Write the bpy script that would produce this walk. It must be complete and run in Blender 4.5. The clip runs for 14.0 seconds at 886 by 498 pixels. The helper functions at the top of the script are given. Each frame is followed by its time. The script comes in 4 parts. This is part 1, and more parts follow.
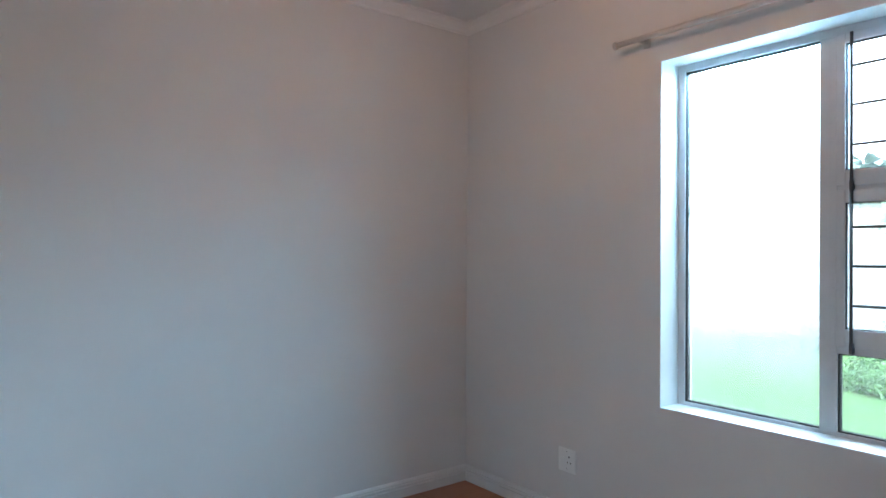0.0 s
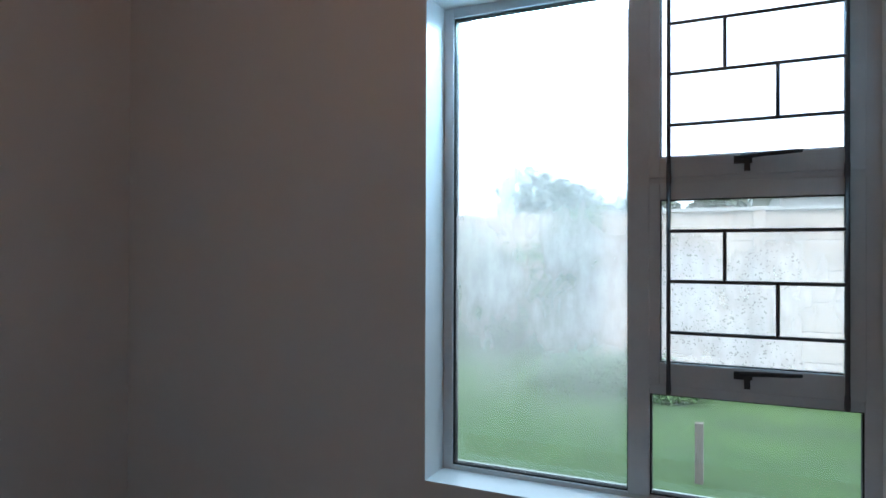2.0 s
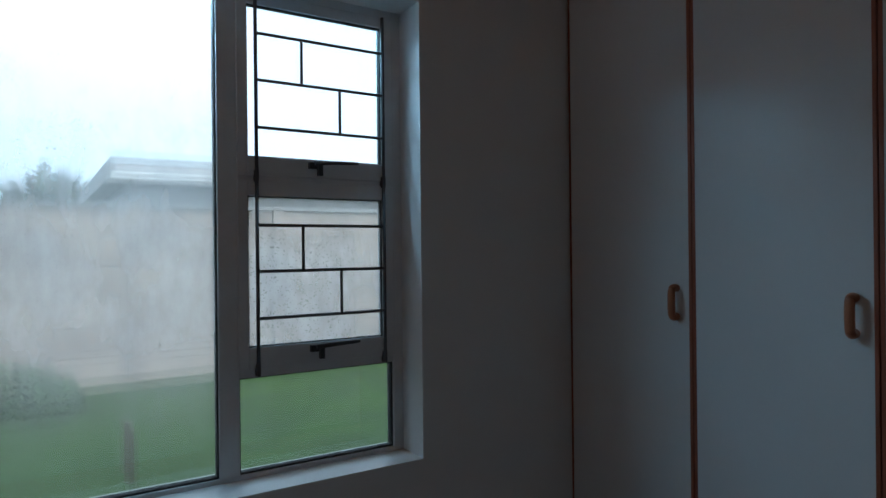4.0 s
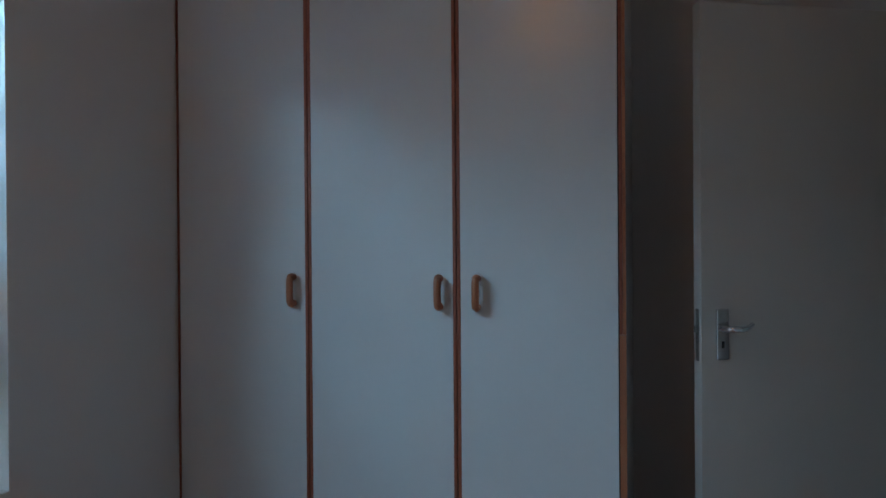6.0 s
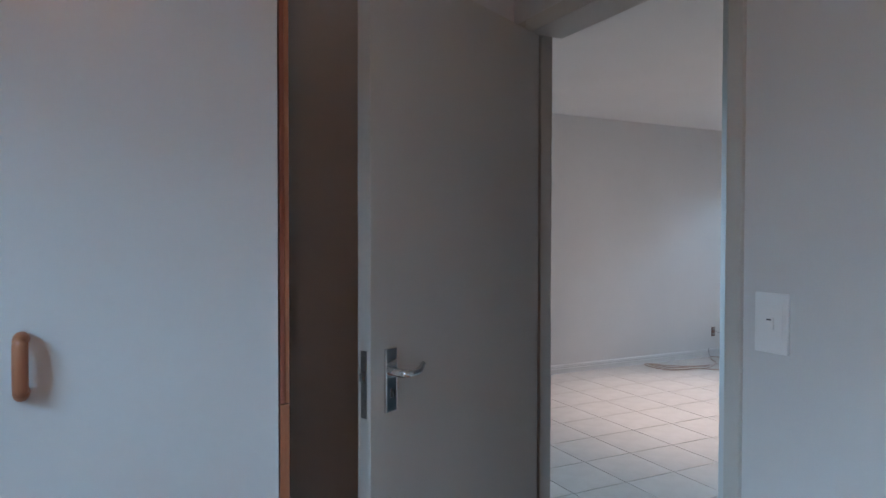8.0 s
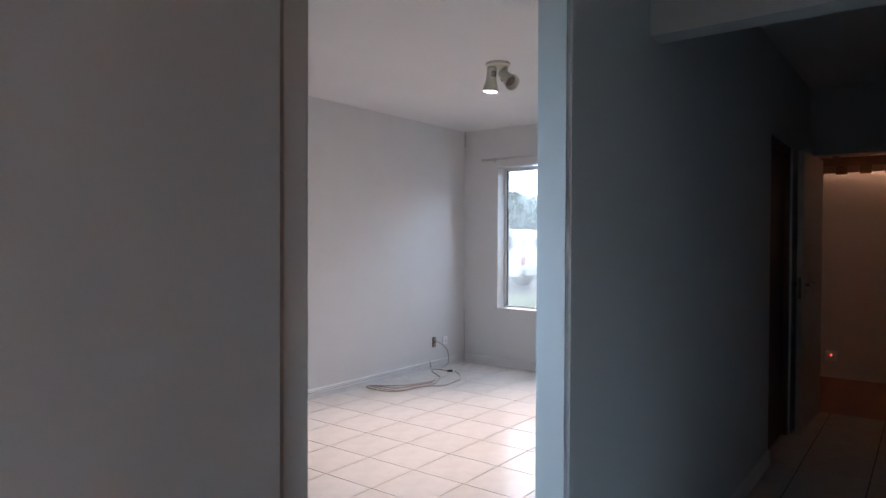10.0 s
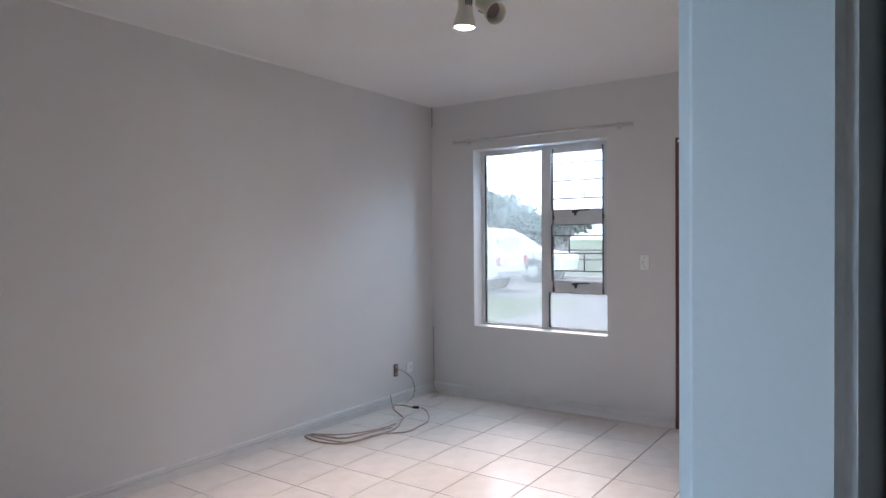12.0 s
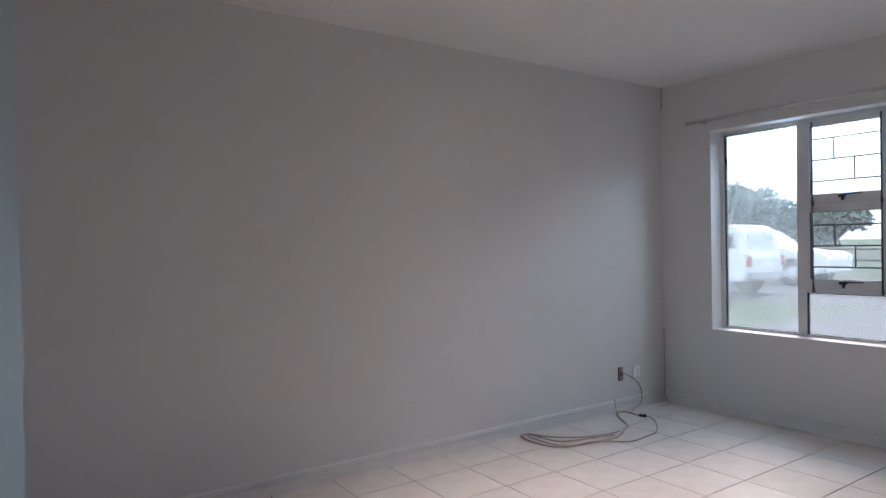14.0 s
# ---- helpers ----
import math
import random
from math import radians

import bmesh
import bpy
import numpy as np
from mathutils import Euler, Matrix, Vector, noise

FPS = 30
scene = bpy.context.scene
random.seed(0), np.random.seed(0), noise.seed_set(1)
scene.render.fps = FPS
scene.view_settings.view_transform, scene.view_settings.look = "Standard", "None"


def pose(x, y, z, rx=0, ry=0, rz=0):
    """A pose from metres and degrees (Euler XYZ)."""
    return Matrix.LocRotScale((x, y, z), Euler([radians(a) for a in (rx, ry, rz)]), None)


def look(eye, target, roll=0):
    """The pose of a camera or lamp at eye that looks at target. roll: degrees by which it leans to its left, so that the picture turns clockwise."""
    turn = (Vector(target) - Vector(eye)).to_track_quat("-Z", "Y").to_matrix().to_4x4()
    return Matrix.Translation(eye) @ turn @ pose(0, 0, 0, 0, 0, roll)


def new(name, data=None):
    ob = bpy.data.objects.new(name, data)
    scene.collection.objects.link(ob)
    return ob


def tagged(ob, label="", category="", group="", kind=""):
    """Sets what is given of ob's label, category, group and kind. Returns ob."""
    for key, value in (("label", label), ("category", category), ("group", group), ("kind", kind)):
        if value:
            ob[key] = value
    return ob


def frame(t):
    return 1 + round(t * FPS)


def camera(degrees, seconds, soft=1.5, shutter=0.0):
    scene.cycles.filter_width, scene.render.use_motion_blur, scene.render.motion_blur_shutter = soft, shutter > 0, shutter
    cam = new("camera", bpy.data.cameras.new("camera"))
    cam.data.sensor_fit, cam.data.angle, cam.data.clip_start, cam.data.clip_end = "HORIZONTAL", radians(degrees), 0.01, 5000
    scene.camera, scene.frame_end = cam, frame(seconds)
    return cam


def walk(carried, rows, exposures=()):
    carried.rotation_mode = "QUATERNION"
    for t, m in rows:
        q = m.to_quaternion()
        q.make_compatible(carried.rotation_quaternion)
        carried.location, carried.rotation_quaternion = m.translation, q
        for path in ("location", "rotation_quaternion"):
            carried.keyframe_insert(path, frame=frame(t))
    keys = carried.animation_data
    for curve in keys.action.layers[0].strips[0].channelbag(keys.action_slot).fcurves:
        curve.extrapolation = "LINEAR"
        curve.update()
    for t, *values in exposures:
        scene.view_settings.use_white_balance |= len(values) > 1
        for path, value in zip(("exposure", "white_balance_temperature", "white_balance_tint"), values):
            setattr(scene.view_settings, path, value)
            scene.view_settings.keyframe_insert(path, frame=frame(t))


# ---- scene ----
cam = camera(68.7, 14.0)
PATH = [
    (0, (2.453, 2.928, 1.332), (1.226, 1.349, 1.342), 0.3),
    (0.5, (2.27, 2.744, 1.337), (0.901, 1.285, 1.343), 0.2),
    (1, (2.007, 2.622, 1.337), (0.531, 1.273, 1.355), 0.2),
    (1.5, (1.821, 2.466, 1.365), (0.228, 1.257, 1.375), -0.0),
    (2, (1.783, 2.191, 1.365), (-0.029, 1.345, 1.379), 0.2),
    (2.5, (1.76, 1.946, 1.351), (-0.203, 1.567, 1.362), -0.0),
    (3, (1.749, 1.751, 1.379), (-0.246, 1.903, 1.385), -0.3),
    (3.5, (1.78, 1.577, 1.379), (-0.114, 2.219, 1.378), -0.3),
    (4, (1.824, 1.427, 1.352), (0.135, 2.498, 1.352), -0.6),
    (4.2, (1.856, 1.363, 1.348), (0.253, 2.559, 1.344), -0.6),
    (6.3, (1.602, 1.205, 1.32), (1.187, 3.161, 1.318), -0.5),
    (6.5, (1.558, 1.241, 1.326), (1.289, 3.223, 1.325), -0.6),
    (7, (1.411, 1.357, 1.366), (1.525, 3.354, 1.352), -0.7),
    (7.5, (1.292, 1.566, 1.386), (1.818, 3.495, 1.348), -0.3),
    (8, (1.283, 1.877, 1.393), (2.175, 3.667, 1.352), 0.1),
    (8.5, (1.331, 2.157, 1.393), (2.474, 3.798, 1.357), -0.0),
    (9, (1.424, 2.426, 1.394), (2.767, 3.907, 1.36), 0.1),
    (9.2, (1.494, 2.531, 1.385), (2.911, 3.943, 1.353), 0.2),
    (11.3, (2.712, 3.467, 1.4), (4.38, 4.57, 1.37), -0.3),
    (11.5, (2.796, 3.538, 1.398), (4.463, 4.644, 1.37), -0.5),
    (12, (3.119, 3.716, 1.406), (4.765, 4.851, 1.376), -0.4),
    (12.5, (3.288, 3.814, 1.406), (4.877, 5.028, 1.376), -0.6),
    (12.6, (3.304, 3.838, 1.401), (4.877, 5.073, 1.374), -0.7),
    (13, (3.352, 3.946, 1.385), (4.847, 5.276, 1.361), -0.7),
    (13.2, (3.369, 3.957, 1.384), (4.805, 5.348, 1.355), -0.6),
    (13.5, (3.351, 3.951, 1.385), (4.699, 5.428, 1.358), -0.9),
    (14, (3.369, 3.778, 1.34), (4.511, 5.42, 1.324), -0.9),
]
EXPOSURES = [(0, 3.0, 6020, 10), (0.5, 2.8, 6080, 10), (1.0, 2.2, 6200, 12), (2.0, 1.5, 6250, 13), (3.0, 0.78, 6200, 12), (4.2, 0.4, 6150, 11), (6.3, 1.68, 6050, 12), (7.5, 2.18, 6200, 16), (9.2, 2.48, 6600, 24), (11.3, 2.6, 6570, 22), (12.5, 2.2, 6550, 22), (14.0, 2.04, 6550, 22)]
walk(cam, [(t, look(eye, target, roll)) for t, eye, target, roll in PATH], EXPOSURES)

# ---- world and lights ----
SKY, SUN = 0.15, 1.0
world = bpy.data.worlds.new("overcast_sky")
scene.world = world
world.use_nodes = True
wn = world.node_tree
sky = wn.nodes.new("ShaderNodeTexSky")
sky.sky_type, sky.sun_disc = "NISHITA", False
sky.sun_elevation, sky.sun_rotation = radians(38), radians(70)
sky.air_density, sky.dust_density = 1.0, 6.0
wn.nodes["Background"].inputs["Strength"].default_value = SKY
cloud = wn.nodes.new("ShaderNodeMix")
cloud.data_type = "RGBA"
cloud.inputs[0].default_value = 0.85
cloud.inputs[7].default_value = (7.4, 9.3, 11.0, 1)   # even cloud cover over the clear sky
wn.links.new(sky.outputs[0], cloud.inputs[6])
wn.links.new(cloud.outputs[2], wn.nodes["Background"].inputs["Color"])


def lamp(name, kind, m, energy, colour=(1, 1, 1), **more):
    data = bpy.data.lights.new(name, kind)
    data.energy, data.color = energy, colour
    ob = new(name, data)
    ob.matrix_world = m
    return data, ob


sun_data, sun_ob = lamp("sun", "SUN", look((0, 0, 20), (-7, -4, 12)), SUN, (1.0, 0.96, 0.9))
sun_data.angle = radians(25)

# added area lamps at the window heads stand in for sky light
for name, x, y, z, way, side, width, power, hue in (("sky_stand_in_3", 2.5, 4.75, 1.64, 1, -.3, .5, 1.4, (.4, .75, 1)), ("sky_stand_in_1", -.29, 1.9, 2.19, 1, 0, 1.15, 10.5, (.4, .75, 1)), ("sky_stand_in_2", 8.29, 5.95, 2.225, -1, 0, .75, 5.8, (.55, .8, 1))):
    d, o = lamp(name, "AREA", look((x, y, z), (x + way, y + side, z - .65)) @ pose(0, 0, 0), power, hue)
    d.shape, d.size, d.size_y = "RECTANGLE", width, .1
    d.spread = radians(120)


# ---- materials ----
def shade(name, colour, rough=0.6, metal=0.0, vary=0.06, scale=8.0, bump=0.0, grain=120.0, coat=0.0, spec=0.5, second=None, stretch=(1, 1, 1), rand=0.0):
    """A procedural surface: two scales of noise in the colour, fine relief."""
    mat = bpy.data.materials.new(name)
    mat.use_nodes = True
    nt = mat.node_tree
    n, l = nt.nodes, nt.links
    b = n["Principled BSDF"]
    b.inputs["Roughness"].default_value, b.inputs["Metallic"].default_value = rough, metal
    b.inputs["Coat Weight"].default_value = coat
    b.inputs["Specular IOR Level"].default_value = spec
    geo = n.new("ShaderNodeTexCoord")
    mp = n.new("ShaderNodeMapping")
    mp.inputs["Scale"].default_value = stretch
    l.new(geo.outputs["Object"], mp.inputs["Vector"])
    big, fine = n.new("ShaderNodeTexNoise"), n.new("ShaderNodeTexNoise")
    big.inputs["Scale"].default_value, fine.inputs["Scale"].default_value = scale, grain
    big.inputs["Detail"].default_value = 4
    for t in (big, fine):
        l.new(mp.outputs[0], t.inputs["Vector"])
    add = n.new("ShaderNodeMath")
    add.operation = "MULTIPLY_ADD"
    add.inputs[1].default_value = 0.35
    l.new(fine.outputs["Fac"], add.inputs[0])
    l.new(big.outputs["Fac"], add.inputs[2])
    ramp = n.new("ShaderNodeMapRange")
    ramp.inputs["From Min"].default_value, ramp.inputs["From Max"].default_value = 0.4, 0.95
    l.new(add.outputs[0], ramp.inputs["Value"])
    fac = ramp.outputs[0]
    if rand:
        info = n.new("ShaderNodeObjectInfo")
        ra = n.new("ShaderNodeMath")
        ra.operation = "MULTIPLY_ADD"
        ra.inputs[1].default_value = rand
        l.new(info.outputs["Random"], ra.inputs[0])
        l.new(fac, ra.inputs[2])
        fac = ra.outputs[0]
    mix = n.new("ShaderNodeMix")
    mix.data_type = "RGBA"
    lo = second or tuple(c * (1 - 2 * vary) for c in colour)
    mix.inputs[6].default_value, mix.inputs[7].default_value = (*lo, 1), (*colour, 1)
    l.new(fac, mix.inputs[0])
    l.new(mix.outputs[2], b.inputs["Base Color"])
    if bump:
        bp = n.new("ShaderNodeBump")
        bp.inputs["Strength"].default_value, bp.inputs["Distance"].default_value = bump, 0.004
        l.new(add.outputs[0], bp.inputs["Height"])
        l.new(bp.outputs[0], b.inputs["Normal"])
    return mat


def glowing(name, colour, strength):
    mat = bpy.data.materials.new(name)
    mat.use_nodes = True
    b = mat.node_tree.nodes["Principled BSDF"]
    b.inputs["Base Color"].default_value = (*colour, 1)
    b.inputs["Emission Color"].default_value = (*colour, 1)
    b.inputs["Emission Strength"].default_value = strength
    return mat


def pane_glass(name, haze_lo, haze_hi, zmid, zspan, drop=0.0, low=.45, tint=(0.93, 0.97, 0.97), mist=0.0, milk=(0.92, 0.87, 0.86)):
    """Clear glass with condensation and painted haze: milky film, uneven, with runs and specks."""
    mat = bpy.data.materials.new(name)
    mat.use_nodes = True
    nt = mat.node_tree
    n, l = nt.nodes, nt.links
    n.remove(n["Principled BSDF"])
    clear, film, gloss = n.new("ShaderNodeBsdfTransparent"), n.new("ShaderNodeBsdfTranslucent"), n.new("ShaderNodeBsdfGlossy")
    clear.inputs[0].default_value = (*tint, 1)
    film.inputs[0].default_value = (*milk, 1)
    gloss.inputs["Roughness"].default_value = 0.02
    tc, sep = n.new("ShaderNodeTexCoord"), n.new("ShaderNodeSeparateXYZ")
    l.new(tc.outputs["Object"], sep.inputs[0])
    rng = n.new("ShaderNodeMapRange")
    rng.inputs["From Min"].default_value, rng.inputs["From Max"].default_value = zmid + zspan, zmid - zspan
    rng.inputs["To Min"].default_value, rng.inputs["To Max"].default_value = haze_lo, haze_hi
    rng.interpolation_type = "SMOOTHSTEP"
    l.new(sep.outputs["Z"], rng.inputs["Value"])
    mp = n.new("ShaderNodeMapping")
    mp.inputs["Scale"].default_value = (1, 1, 0.35)
    l.new(tc.outputs["Object"], mp.inputs["Vector"])
    big, runs, specks = n.new("ShaderNodeTexNoise"), n.new("ShaderNodeTexNoise"), n.new("ShaderNodeTexNoise")
    big.inputs["Scale"].default_value, runs.inputs["Scale"].default_value, specks.inputs["Scale"].default_value = 5, 28, 160
    big.inputs["Detail"].default_value, runs.inputs["Detail"].default_value = 5, 6
    l.new(tc.outputs["Object"], big.inputs["Vector"])
    l.new(mp.outputs[0], runs.inputs["Vector"])
    l.new(tc.outputs["Object"], specks.inputs["Vector"])

    def op(kind, a, b):
        m = n.new("ShaderNodeMath")
        m.operation = kind
        for i, v in enumerate((a, b)):
            if isinstance(v, (int, float)):
                m.inputs[i].default_value = v
            else:
                l.new(v, m.inputs[i])
        return m.outputs[0]

    blot = op("MAXIMUM", op("SUBTRACT", op("ADD", op("MULTIPLY", big.outputs["Fac"], 1.6), op("MULTIPLY", runs.outputs["Fac"], 0.9)), 0.25), 0.12)
    thin = n.new("ShaderNodeMapRange")
    thin.interpolation_type = "SMOOTHSTEP"
    thin.inputs["From Min"].default_value, thin.inputs["From Max"].default_value = 0.1, 0.55
    thin.inputs["To Min"].default_value = low
    l.new(sep.outputs["Z"], thin.inputs["Value"])
    haze = op("MULTIPLY", op("MULTIPLY", rng.outputs[0], thin.outputs[0]), blot)
    dots = op("MULTIPLY", op("GREATER_THAN", specks.outputs["Fac"], 0.64), op("MULTIPLY", op("GREATER_THAN", big.outputs["Fac"], 0.52), drop))
    fac = op("MINIMUM", haze, 0.9)
    mix, top, spots = n.new("ShaderNodeMixShader"), n.new("ShaderNodeMixShader"), n.new("ShaderNodeMixShader")
    dirt = n.new("ShaderNodeBsdfDiffuse")
    dirt.inputs[0].default_value = (0.05, 0.06, 0.04, 1)
    l.new(dots, spots.inputs[0])
    l.new(mix.outputs[0], spots.inputs[1])
    l.new(dirt.outputs[0], spots.inputs[2])
    l.new(fac, mix.inputs[0])
    wet, seen = n.new("ShaderNodeBsdfRefraction"), n.new("ShaderNodeMixShader")
    wet.inputs["Color"].default_value = (*tint, 1)
    wet.inputs["Roughness"].default_value, wet.inputs["IOR"].default_value = 0.09, 1.09
    seen.inputs[0].default_value = mist
    l.new(clear.outputs[0], seen.inputs[1])
    l.new(wet.outputs[0], seen.inputs[2])
    l.new((seen if mist else clear).outputs[0], mix.inputs[1])
    l.new(film.outputs[0], mix.inputs[2])
    fr = n.new("ShaderNodeFresnel")
    l.new(fr.outputs[0], top.inputs[0])
    l.new(spots.outputs[0], top.inputs[1])
    l.new(gloss.outputs[0], top.inputs[2])
    l.new(top.outputs[0], n["Material Output"].inputs[0])
    return mat


M = {
    "wall": shade("wall_paint", (0.7, 0.69, 0.68), 0.75, vary=0.03, scale=1.6, bump=0.12, grain=260, spec=0.3),
    "ceiling": shade("ceiling_paint", (0.78, 0.77, 0.76), 0.85, vary=0.02, scale=2, bump=0.08, grain=200, spec=0.2),
    "trim": shade("white_gloss_paint", (0.82, 0.81, 0.8), 0.4, vary=0.05, scale=6, bump=0.05, grain=180),
    "skirting": shade("grey_white_skirting_paint", (0.74, 0.73, 0.72), 0.45, vary=0.06, scale=6, bump=0.05, grain=180),
    "doorpaint": shade("door_paint", (0.6, 0.57, 0.53), 0.42, vary=0.04, scale=3, bump=0.06, grain=150),
    "melamine": shade("white_melamine", (0.68, 0.68, 0.68), 0.27, spec=.6, vary=0.02, scale=3, bump=0.03, grain=90),
    "meranti": shade("red_brown_wood", (0.36, 0.11, 0.06), 0.42, second=(0.22, 0.06, 0.035), scale=14, grain=220, stretch=(1, 1, 0.06), bump=0.1),
    "handlewood": shade("handle_wood", (0.44, 0.17, 0.085), 0.38, second=(0.32, 0.11, 0.055), scale=30, grain=240, stretch=(1, 1, 0.1), bump=0.06),
    "gap": shade("dark_gap", (0.06, 0.03, 0.025), 0.8),
    "laminate": shade("brown_floor", (0.34, 0.14, 0.075), 0.4, second=(0.25, 0.09, 0.05), scale=7, grain=90, stretch=(0.15, 1, 1), bump=0.05, rand=0.4),
    "tile": shade("ceramic_tile", (0.77, 0.71, 0.66), 0.2, second=(0.67, 0.61, 0.56), scale=9, grain=70, bump=0.04, rand=0.35),
    "grout": shade("grout", (0.13, 0.105, 0.095), 0.9, vary=0.15, scale=20, bump=0.2),
    "alu": shade("white_aluminium", (0.66, 0.67, 0.68), 0.4, vary=0.05, scale=12, bump=0.03),
    "black": shade("black_plastic", (0.025, 0.025, 0.028), 0.4, vary=0.1),
    "rubber": shade("black_gasket", (0.03, 0.03, 0.03), 0.8, spec=.15),
    "grille": shade("grey_steel_bar", (0.1, 0.1, 0.105), 0.6, spec=.2, metal=0.0, vary=0.1, scale=30),
    "chrome": shade("chrome", (0.72, 0.72, 0.74), 0.14, metal=1.0, vary=0.05, scale=20),
    "steel": shade("dull_steel", (0.32, 0.3, 0.28), 0.4, metal=0.8, vary=0.15, scale=30),
    "plastic": shade("white_plastic", (0.87, 0.87, 0.86), 0.35, vary=0.02),
    "greyplastic": shade("grey_plastic", (0.3, 0.29, 0.28), 0.5),
    "rod": shade("painted_rod", (0.66, 0.64, 0.62), 0.45, vary=0.12, scale=9),
    "frontwood": shade("dark_red_varnished_wood", (0.16, 0.04, 0.03), 0.35, second=(0.09, 0.022, 0.018), scale=12, grain=200, stretch=(1, 1, 0.08), bump=0.1),
    "cable": shade("beige_cable", (0.5, 0.4, 0.34), 0.5, second=(0.32, 0.2, 0.17), scale=20),
    "cabledark": shade("brown_cable", (0.2, 0.12, 0.1), 0.5),
    "lampbody": shade("cream_lamp_metal", (0.68, 0.63, 0.52), 0.38, vary=0.04),
    "lampinside": shade("lamp_inside", (0.3, 0.22, 0.19), 0.5),
    "concrete": shade("precast_concrete", (0.5, 0.4, 0.34), 0.9, second=(0.26, 0.19, 0.155), scale=2.5, grain=60, bump=0.3, rand=0.5),
    "plaster": shade("grey_plaster", (0.42, 0.41, 0.4), 0.85, second=(0.32, 0.31, 0.3), scale=1.2, grain=80, bump=0.2),
    "grass": shade("lawn", (0.046, 0.1, 0.016), 0.9, second=(0.02, 0.052, 0.008), scale=1.8, grain=30, bump=0.8),
    # street-side grass, less green than the back lawn
    "verge": shade("dull_verge", (0.045, 0.07, 0.022), 0.9, second=(0.026, 0.043, 0.012), scale=1.3, grain=26, bump=0.8),
    "road": shade("grey_road", (0.105, 0.1, 0.098), 0.85, second=(0.08, 0.076, 0.074), scale=1.1, grain=60, bump=0.3),
    "brick": shade("red_paver", (0.2, 0.12, 0.095), 0.85, second=(0.13, 0.08, 0.065), scale=14, grain=120, bump=0.4, rand=0.5),
    "mulch": shade("bark_chips", (0.32, 0.2, 0.14), 0.9, second=(0.16, 0.09, 0.06), scale=40, grain=150, bump=0.8),
    "bark": shade("bark", (0.16, 0.12, 0.09), 0.9, vary=0.25, scale=20, bump=0.6),
    "rooftimber": shade("brown_painted_timber", (0.3, 0.17, 0.12), 0.7, second=(0.2, 0.11, 0.08), scale=9, bump=0.2),
    "fascia": shade("faded_tan_fascia", (0.52, 0.34, 0.27), 0.7, second=(0.4, 0.24, 0.18), scale=9, bump=0.2),
    "roofsheet": shade("roof_sheet", (0.62, 0.5, 0.42), 0.6, second=(0.5, 0.37, 0.3), scale=5, bump=0.1),
    "gatesteel": shade("brown_gate_steel", (0.08, 0.045, 0.04), 0.55, metal=0.0, vary=0.2, scale=30),
    "mesh": shade("grey_expanded_mesh", (0.24, 0.225, 0.225), 0.6, metal=0.2, vary=0.2, scale=30),
    "carpaint": shade("white_car_paint", (0.75, 0.75, 0.74), 0.25, vary=0.02, coat=0.6),
    "carglass": shade("dark_car_glass", (0.03, 0.035, 0.04), 0.08),
    "tyre": shade("tyre_rubber", (0.03, 0.03, 0.03), 0.85),
    "redlens": shade("red_lens", (0.45, 0.03, 0.02), 0.2),
    "fencewood": shade("weathered_pole", (0.2, 0.16, 0.13), 0.9, vary=0.2, scale=10),
    "brownbox": shade("brown_cardboard", (0.33, 0.15, 0.07), 0.8, vary=0.1, scale=5),
}


def leafy(name, colour, second):
    mat = shade(name, colour, 0.5, second=second, scale=3.0, grain=14.0)
    n, l = mat.node_tree.nodes, mat.node_tree.links
    geo = n.new("ShaderNodeNewGeometry")
    mix = [x for x in n if x.type == "MIX"][0]
    for k in list(mix.inputs[0].links):
        l.remove(k)
    l.new(geo.outputs["Random Per Island"], mix.inputs[0])
    return mat


def see_light(mat, share):
    """Lets part of the light pass through a thin sheet."""
    n, l = mat.node_tree.nodes, mat.node_tree.links
    b, out = n["Principled BSDF"], n["Material Output"]
    through_, mix = n.new("ShaderNodeBsdfTranslucent"), n.new("ShaderNodeMixShader")
    mix.inputs[0].default_value = share
    l.new(b.inputs["Base Color"].links[0].from_socket, through_.inputs[0])
    l.new(b.outputs[0], mix.inputs[1])
    l.new(through_.outputs[0], mix.inputs[2])
    l.new(mix.outputs[0], out.inputs[0])


see_light(M["roofsheet"], .45)
M["leaf_green"] = leafy("hibiscus_leaf", (0.11, 0.19, 0.045), (0.025, 0.06, 0.014))
M["leaf_purple"] = leafy("purple_leaf", (0.4, 0.22, 0.2), (0.035, 0.045, 0.02))
M["leaf_low"] = leafy("low_shrub_leaf", (0.14, 0.26, 0.085), (0.03, 0.08, 0.02))
# far leaves are paled so that their colour carries the haze
M["leaf_far"] = leafy("hazed_tree_leaf", (0.15, 0.2, 0.14), (0.06, 0.09, 0.06))
M["aloe"] = shade("aloe_leaf", (0.12, 0.22, 0.13), 0.5, second=(0.08, 0.14, 0.07), scale=10)
M["petal"] = shade("red_petal", (0.75, 0.03, 0.03), 0.5, vary=0.15)
M["aloeflower"] = shade("orange_aloe_flower", (0.75, 0.16, 0.07), 0.5, second=(0.55, 0.08, 0.04), scale=30)
M["glass_bed_big"] = pane_glass("misted_glass", 0.08, 0.32, 1.0, 0.35, 0.15, low=.08, mist=.55)
M["glass_bed_mid"] = pane_glass("lightly_misted_glass", 0.08, 0.3, 0.95, 0.4, 0.5)
M["glass_bed_top"] = pane_glass("clear_glass", 0.0, 0.04, 1.0, 0.5)
# street panes: film also paints distance haze, dark tint dims the view
M["glass_liv_big"] = pane_glass("hazed_dim_glass", 0.24, 0.18, 1.2, 0.5, low=.6, tint=(.62, .65, .66), milk=(.78, .88, .92))
